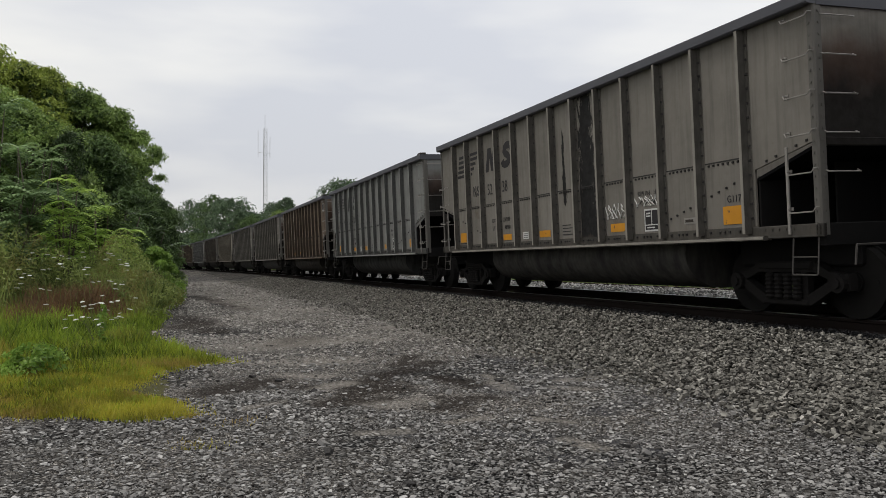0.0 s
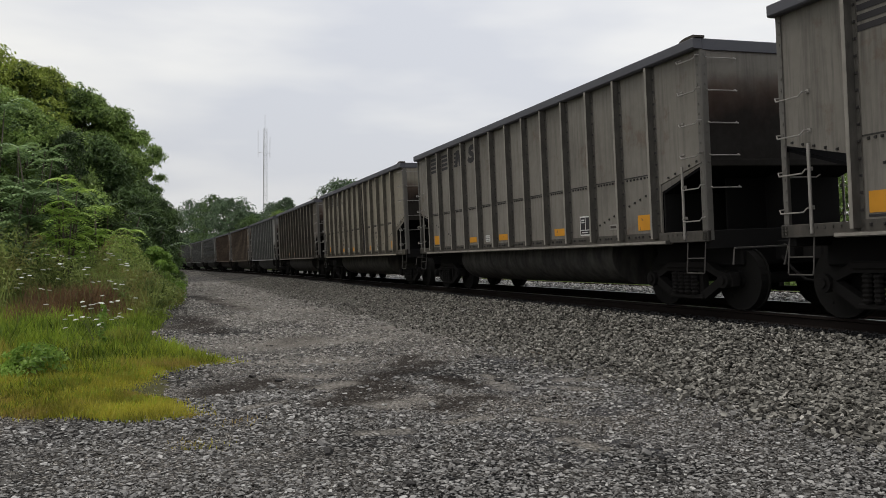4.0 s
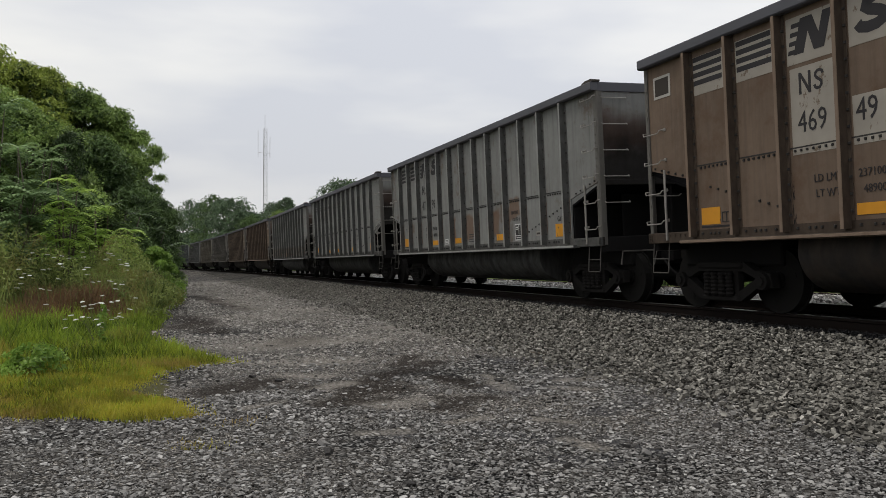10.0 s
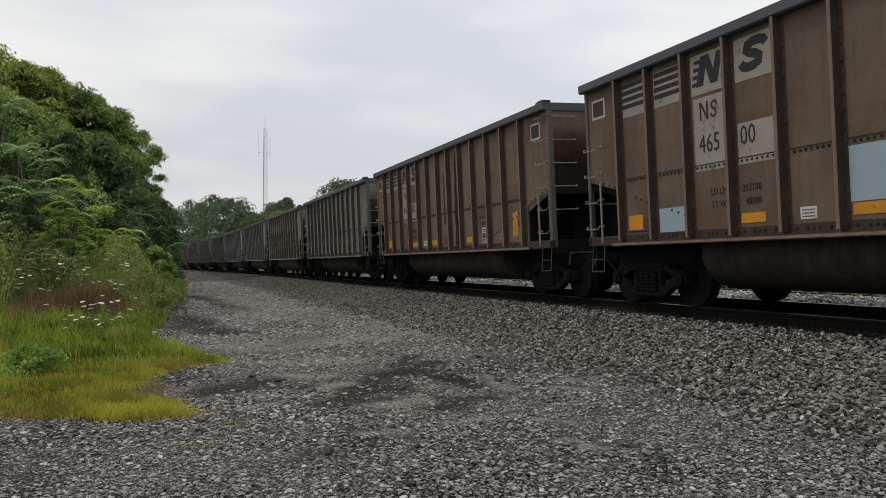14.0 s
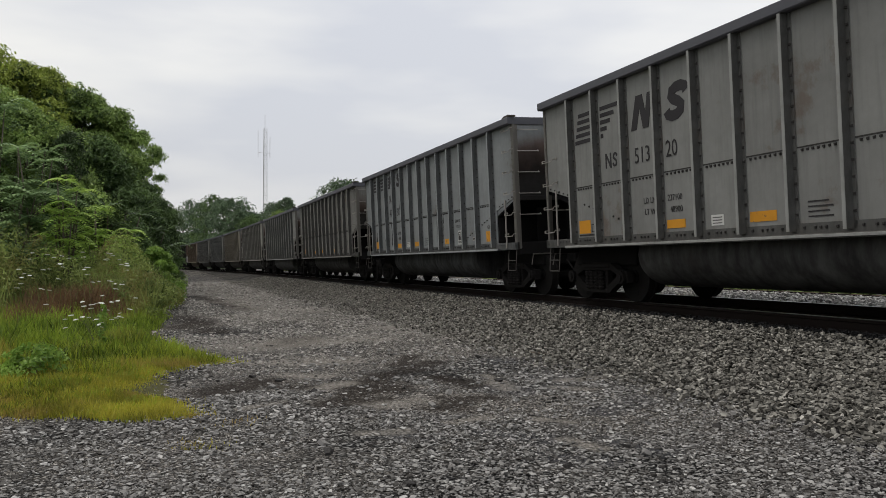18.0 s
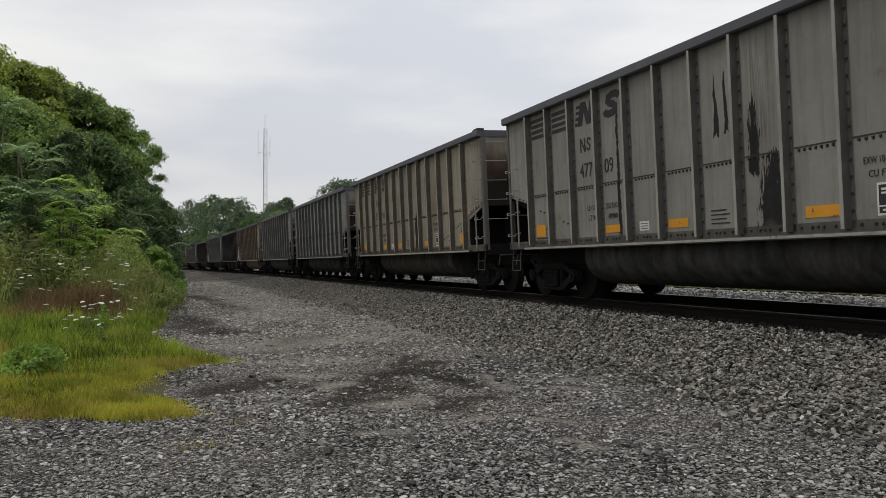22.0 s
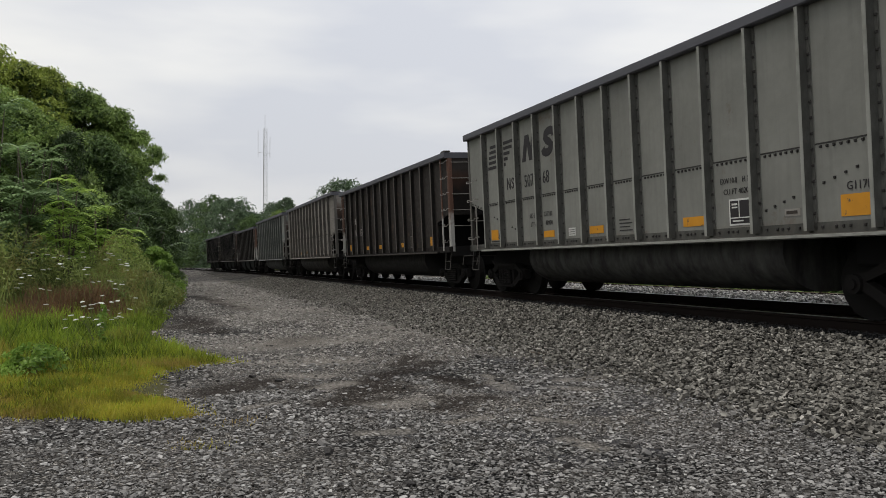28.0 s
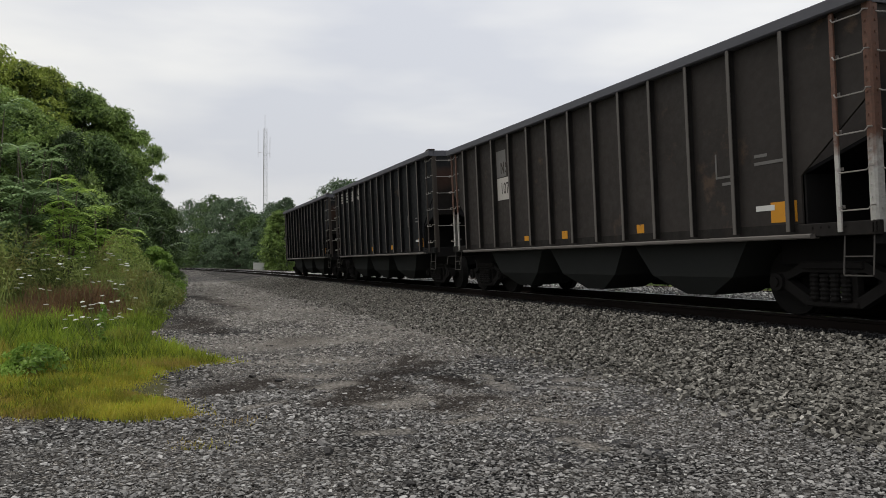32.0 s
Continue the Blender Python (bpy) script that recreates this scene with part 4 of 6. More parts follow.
WHEELS = {-0.89: [], 0.89: []}
TRAIN = []
def coal_car(k, spec):
    """One car of the train with its parts; k: how many cars behind the first that comes into view."""
    style = spec.get("style", "tub")
    paint = car_paint("paint_car", spec["base"], spec.get("rust", 0.15), spec.get("grime", 0.4), spec.get("streaks", ()), spec.get("rusts", ()), 1.0 + k * 0.37, belly_dark=spec.get("belly", 1.0))
    dark = spec.get("dark", False)
    root = tagged(new("hopper_car" if style == "hopper" else "coal_gondola"), spec["label"], "coal car", "cars of the coal train")
    iron = M["post"] if not dark else M["ladder"] if k < 32 else M["dim"]
    side = m_side_hopper if style == "hopper" else m_side_tub
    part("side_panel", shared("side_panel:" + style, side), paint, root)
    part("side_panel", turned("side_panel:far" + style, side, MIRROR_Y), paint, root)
    flat = dark or spec.get("flat", False)
    rib = m_rib_flat if flat else m_rib_hat
    ribs = RIB_LONG if spec.get("long") else RIB_X
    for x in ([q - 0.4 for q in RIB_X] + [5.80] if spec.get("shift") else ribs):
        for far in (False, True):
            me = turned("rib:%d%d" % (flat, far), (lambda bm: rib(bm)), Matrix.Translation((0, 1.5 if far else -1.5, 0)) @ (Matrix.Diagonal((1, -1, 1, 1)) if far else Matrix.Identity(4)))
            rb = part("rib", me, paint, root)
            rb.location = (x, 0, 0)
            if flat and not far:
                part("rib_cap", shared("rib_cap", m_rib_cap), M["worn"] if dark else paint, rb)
    part("top_chord", shared("top_chord", m_chord), M["chord"], root, "dark worn top rail")
    part("top_chord", turned("top_chord:far", m_chord, MIRROR_Y), M["chord"], root)
    part("side_sill", shared("side_sill", m_sill), M["worn"] if dark and style == "hopper" else paint, root)
    part("side_sill", turned("side_sill:far", m_sill, MIRROR_Y), paint, root)
    part("sill_web", shared("sill_web", m_sill_web), paint, root)
    part("floor", shared("floor", m_floor), M["inside"], root)
    part("center_sill", shared("center_sill", m_center_sill), M["steel_dark"], root)
    if not flat:
        part("seam", shared("seam:long" if spec.get("long") else "seam", lambda bm: m_seam(bm, ribs)), M["rivet"], root, "dark lapped seam of the side plates")
        part("rivets", shared("rivets:long" if spec.get("long") else "rivets", lambda bm: m_rivets(bm, ribs)), M["rivet"], root, "dark bolt heads along seams and ribs")["kind"] = "stuff"
    for s in (-1, 1):
        e = "%+d" % s
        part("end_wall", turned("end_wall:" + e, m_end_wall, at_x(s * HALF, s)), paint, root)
        part("slope_sheet", turned("slope_sheet:" + e, m_slope, at_x(s * HALF, s)), M["inside"], root)
        part("end_platform", turned("end_platform:" + e, m_platform, at_x(s * HALF, s)), M["steel_dark"], root)
        part("bulkhead", turned("bulkhead:" + e, m_bulkhead, at_x(s * HALF, s)), M["steel_dark"], root)
        part("end_chord", turned("end_chord:" + e, m_end_chord, at_x(s * (HALF - 0.07), s)), M["chord"], root)
        part("coupler", turned("coupler:" + e, m_coupler, at_x(s * 6.6, s)), M["truck"], root, "knuckle coupler")
        part("brake_hose", turned("brake_hose:" + e, m_hose, at_x(s * 6.6, s)), M["steel_dark"], root)
        part("uncoupling_lever", turned("uncoupling_lever:" + e, m_lever, at_x(s * 6.6, s)), M["step"], root)
        for far in (False, True):
            f = MIRROR_Y if far else Matrix.Identity(4)
            e2 = "%s%d" % (e, far)
            part("corner_post", turned("corner_post:" + e2, m_post, f @ at_x(s * HALF, s) @ Matrix.Translation((0, -1.5, 0))), iron, root)
            part("bolster_plate", turned("bolster_plate:" + e2, m_bolster_plate, f @ at_x(s * HALF, s)), paint, root)
            ladder = part("ladder", turned(("long_stile:" if dark else "stile:") + e2, m_long_stile if dark else m_stile, f @ at_x(s * (HALF - 0.46), s)), iron if dark else M["grab"], root)
            for i in range(6 if s > 0 or dark else 4):
                r = part("rung", turned("rung:" + e2, m_rung_bent, f @ at_x(s * HALF, s)), M["grab"], ladder)
                r.location = (0, 0, 1.34 + 0.465 * i)
                if i and not far:
                    r = part("end_rung", turned("end_rung:" + e, m_end_rung, at_x(s * HALF, s)), M["grab"], ladder)
                    r.location = (0, 0, 1.34 + 0.465 * i)
            part("sill_step", turned("sill_step:" + e2, m_step, f @ at_x(s * HALF, s)), M["step"], root)
        if s > 0:
            part("chord_cap", turned("chord_cap:" + e, m_chord_cap, at_x(s * HALF, s)), M["dim"], root)
        part("body_bolster", shared("body_bolster", m_body_bolster), M["steel_dark"], root).location = (s * 5.5, 0, 0)
        add_truck(root, s * 5.5)
    if style == "hopper":
        for x in (-3.05, 0.0, 3.05):
            part("hopper_bay", shared("hopper_bay", m_hopper_bay), M["bay"], root).location = (x, 0, 0)
    else:
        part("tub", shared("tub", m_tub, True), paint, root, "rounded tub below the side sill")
    if spec.get("coal"):
        part("coal_load", shared("coal_load", m_coal), M["coal"], root, "heaped black coal")
    # stencils and reflectors
    before = set(root.children)
    ink = M[spec.get("ink", "black")]
    if spec.get("logo"):
        emblem_blocks(root, spec["logo"], ink)
    if style == "hopper":
        for q, (x0, x1, z0, z1) in enumerate(((-5.72, -5.60, 1.50, 1.95), (-5.56, -5.48, 1.52, 1.92), (4.98, 5.42, 1.24, 1.50), (1.95, 2.15, 1.22, 1.36), (-0.62, -0.40, 1.20, 1.36), (-0.20, -0.02, 1.20, 1.34), (-2.30, -2.10, 1.22, 1.32))):
            decal("hop%d" % q, x0, x1, z0, z1, M["orange"], root, "reflector")
        decal("hopcard", 4.72, 5.05, 1.40, 1.47, M["white"], root, "data_card", y=-1.509)
        for q, (x0, x1, z0, z1) in enumerate(((3.95, 3.98, 1.92, 2.25), (4.38, 4.41, 1.92, 2.25), (3.95, 4.41, 1.90, 1.93), (4.08, 4.28, 1.80, 1.84), (4.72, 4.95, 2.10, 2.14), (4.72, 5.25, 2.00, 2.04))):
            decal("hopline%d" % q, x0, x1, z0, z1, M["faint"], root, "fine_print")
    else:
        plate = M[spec.get("plate", "orange")]
        for x0, x1, z0, z1 in ((-5.32, -4.92, 1.28, 1.52), (-2.62, -2.17, 1.265, 1.395), (-0.80, -0.32, 1.27, 1.405), (1.94, 2.46, 1.27, 1.41), (4.85, 5.26, 1.26, 1.51)):
            if (x0, k) in spec.get("no_plate", ()):
                continue
            decal("%.2f" % x0, x0, x1, z0, z1, plate, root, "reflector")
        for q, (x0, x1, z0, z1) in enumerate(((-4.885, -4.87, 1.30, 1.43), (-4.80, -4.785, 1.30, 1.43), (-4.72, -4.705, 1.30, 1.43), (-4.885, -4.705, 1.43, 1.445), (-4.885, -4.705, 1.30, 1.312))):
            decal("test%d" % q, x0, x1, z0, z1, M["black" if not dark else "faint"], root, "fine_print")
        decal("test_line", -5.33, -4.70, 1.235, 1.262, M["black" if not dark else "faint"], root, "fine_print")
        decal("small", -1.58, -1.32, 1.26, 1.41, M["white" if not dark else "dim"], root, "data_card")
        if not dark:
            for q in range(3):
                decal("card_line%d" % q, -1.55, -1.35, 1.285 + 0.04 * q, 1.30 + 0.04 * q, M["faint"], root, "fine_print", y=-1.509)
            decal("dent_plate", 3.98, 4.24, 1.31, 1.40, M["grab"], root, "small_plate")
            decal("dent_mid", 4.01, 4.19, 1.335, 1.375, M["dim"], root, "plate_field", y=-1.509)
        decal("frame", 2.96, 3.38, 1.24, 1.60, M["white" if not dark else "faint"], root, "stencil_frame")
        if dark:
            decal("frame_in", 2.985, 3.355, 1.265, 1.575, M["dim"], root, "stencil_field", y=-1.509)
        else:
          decal("frame_in", 2.985, 3.355, 1.265, 1.575, M["black"], root, "stencil_field", y=-1.509)
          for q, (x0, x1, z0, z1) in enumerate(((3.02, 3.13, 1.515, 1.54), (3.02, 3.13, 1.475, 1.495), (3.155, 3.170, 1.35, 1.575), (2.985, 3.355, 1.335, 1.35), (3.03, 3.24, 1.29, 1.31))):
              decal("frame_line%d" % q, x0, x1, z0, z1, M["white"], root, "fine_print", y=-1.512)
    if spec.get("panel"):
        if spec["panel"] != "numbers":
          decal("panel_e", -5.37, -4.70, 3.15, 3.70, M["panel"], root, "number_panel", y=-1.504)
          decal("panel_f", -4.48, -3.78, 3.15, 3.70, M["panel"], root, "number_panel", y=-1.504)
        if spec["panel"] == "numbers":
            decal("panel_g", -3.17, -2.72, 1.82, 2.57, M["panel"], root, "number_panel", "faded pale panel behind the number", y=-1.504)
            decal("panel_h", -2.49, -1.80, 1.81, 2.54, M["panel"], root, "number_panel", y=-1.504)
        else:
            decal("panel_a", -3.53, -2.85, 2.05, 3.10, M["panel"], root, "number_panel", "faded pale panel behind the number", y=-1.504)
            decal("panel_b", -2.62, -1.96, 2.05, 2.60, M["panel"], root, "number_panel", y=-1.504)
        if spec["panel"] != "numbers":
          decal("panel_c", -3.56, -2.84, 3.15, 3.72, M["panel"], root, "number_panel", y=-1.504)
          decal("panel_d", -2.63, -1.92, 3.15, 3.72, M["panel"], root, "number_panel", y=-1.504)
    if spec.get("square"):
        for x0 in (-6.35, 5.80):
            decal("sq%.2f" % x0, x0, x0 + 0.42, 3.28, 3.62, M["pale"], root, "square_panel")
            decal("sqi%.2f" % x0, x0 + 0.04, x0 + 0.38, 3.32, 3.58, M["dim"], root, "square_field", y=-1.509)
    number = spec.get("number")
    if number:
        two = spec.get("logo") == 2
        zn = 2.36 if two else 2.31
        number_ink = M[spec["number_ink"]] if spec.get("number_ink") else ink
        words(number[0], -3.43, zn, 0.37, number_ink, root, 0.82, "number")
        if number[1]:
            words(number[1], -2.58, zn, 0.37, number_ink, root, 0.82, "number")
        if spec.get("numberplate"):
            decal("plate_low", -3.62, -2.96, 2.18, 2.68, M["pale"], root, "number_panel", "pale plate behind the number", y=-1.504)
            decal("plate_high", -3.62, -3.10, 2.70, 3.30, M["faint"], root, "number_panel", y=-1.504)
        mx, mz = (-4.30, 2.38) if two else (-3.37, 2.77)
        def mark_a(bm):
            ribbon(bm, [(mx, mz), (mx, mz + 0.13), (mx, mz + 0.26)], 0.036, -1.507)
            ribbon(bm, [(mx + 0.004, mz + 0.25), (mx + 0.08, mz + 0.13), (mx + 0.146, mz + 0.01)], 0.036, -1.508)
            ribbon(bm, [(mx + 0.15, mz), (mx + 0.15, mz + 0.13), (mx + 0.15, mz + 0.26)], 0.036, -1.509)
        def mark_b(bm):
            ribbon(bm, bent(mx + 0.21, mz, 0.15, 0.26, 0.0), 0.036, -1.507)
        part("mark", shared("mark:a%d" % two, mark_a), number_ink, root)
        part("mark", shared("mark:b%d" % two, mark_b), number_ink, root)
        if not dark:
            words("LD LMT", -3.22, 1.69, 0.135, ink, root)
            words("LT WT", -3.20, 1.51, 0.135, ink, root)
            words(spec.get("limit", "237100"), -2.58, 1.69, 0.135, ink, root)
            words(spec.get("light", "48900"), -2.52, 1.51, 0.135, ink, root)
            words("CU FT 4080" if spec.get("long") else "CU FT 4020", 2.86, 1.67, 0.11, ink, root)
            words("H 12-6", 3.24, 1.82, 0.11, ink, root, 0.8)
            words("EXW 10-8", 2.80, 1.82, 0.11, ink, root, 0.72)
            words(spec.get("plan", "G117R"), 4.94, 1.56, 0.14, ink, root)
            for q in range(4):
                decal("fine%d" % q, 0.20, 0.58 - 0.06 * (q % 2), 1.28 + 0.06 * q, 1.297 + 0.06 * q, ink, root, "fine_print")
    if spec.get("long"):
        for ob in set(root.children) - before:
            if ob.location.x + min(c[0] for c in ob.bound_box) > -1.2:
                ob.location.x += 0.13
    if spec.get("shift"):
        for ob in set(root.children) - before:
            if ob.name.split(".")[0] in ("emblem_stripe", "emblem_block", "number", "number_panel", "mark"):
                ob.location.x += spec["shift"]
                if ob.name.startswith("emblem_stripe") and min(c[0] for c in ob.bound_box) < -5.0:
                    bpy.data.objects.remove(ob)
    if spec.get("smear"):
        for q, (x0, x1) in enumerate(((-4.5, -3.95), (-1.75, -1.30), (-0.85, -0.45), (0.1, 0.5), (1.1, 1.5))):
            decal("smear%d" % q, x0, x1, 1.75, 2.08, M["smear"], root, "paint_patch", "whitish smeared paint")
    if spec.get("bars"):
        decal("bar_a", 4.74, 4.84, 1.33, 1.85, M["orange"], root, "reflector", slant=0.0)
        decal("bar_b", 4.87, 4.98, 1.33, 1.88, M["orange"], root, "reflector", slant=0.0)
    if spec.get("blue"):
        decal("blue", -4.46, -3.78, 1.13, 1.58, M["blue"], root, "paint_patch", "pale blue painted patch", slant=0.0)
        decal("blue2", -0.88, -0.30, 1.42, 2.05, M["blue"], root, "paint_patch", "pale blue painted patch")
    if spec.get("scrawl"):
        def draw(bm):
            for x0, x1, z0, h, turns in ((1.80, 2.46, 1.60, 0.15, 5), (2.70, 2.86, 1.72, 0.10, 1), (2.92, 3.38, 1.72, 0.10, 4)):
                pts = []
                for i in range(turns * 8 + 1):
                    u = i / (turns * 8)
                    a = 2 * math.pi * u * turns
                    pts.append((x0 + (x1 - x0) * u - 0.05 * math.sin(2 * a) + 0.03 * math.sin(a * 1.7), -1.508, z0 + h * math.cos(a) * (0.75 + 0.25 * math.sin(3.1 * a))))
                rod(bm, pts, 0.010, 4)
        part("spray_scrawl", mesh_of("spray_scrawl", draw), M["white"], root, "white sprayed scribble")["kind"] = "stuff"
    if spec.get("panel") == "numbers":
        # a taller emblem, and the number lower down on narrower panels
        for ob in set(root.children) - before:
            kind = ob.name.split(".")[0]
            if kind.startswith("emblem"):
                ob.location += Vector((0.16, 0, -1.9))
                ob.scale.z = 1.45
            elif kind == "mark":
                ob.location += Vector((0.20, 0, -0.42))
            elif kind == "number":
                ob.location += Vector((0.29 if ob.location.x < -4.5 else 0.10, 0, -0.45))
    if k == 28:
        # its stencils sit one panel further along and lower down
        for ob in set(root.children) - before:
            if ob.name.split(".")[0] in ("number", "mark"):
                ob.location += Vector((-0.92, 0, -0.48))
    if spec.get("low"):
        # a car with lower sides: the walls shrink towards the sill, the top rails come down with them
        for ob in root.children:
            kind = ob.name.split(".")[0]
            if kind in ("side_panel", "rib", "end_wall", "corner_post", "ladder"):
                ob.scale.z = 0.92
                ob.location.z += 0.088
            elif kind in ("top_chord", "end_chord", "chord_cap", "coal_load"):
                ob.location.z -= 0.216
    TRAIN.append((root, k))
    return root

M["chord"] = plain("dark_worn_top_rail", (0.085, 0.086, 0.098), 0.55, 0.1, 3.0, 0.5)
M["rivet"] = plain("dark_bolt_heads", (0.035, 0.033, 0.032), 0.7, 0.0, 9.0, 0.3)

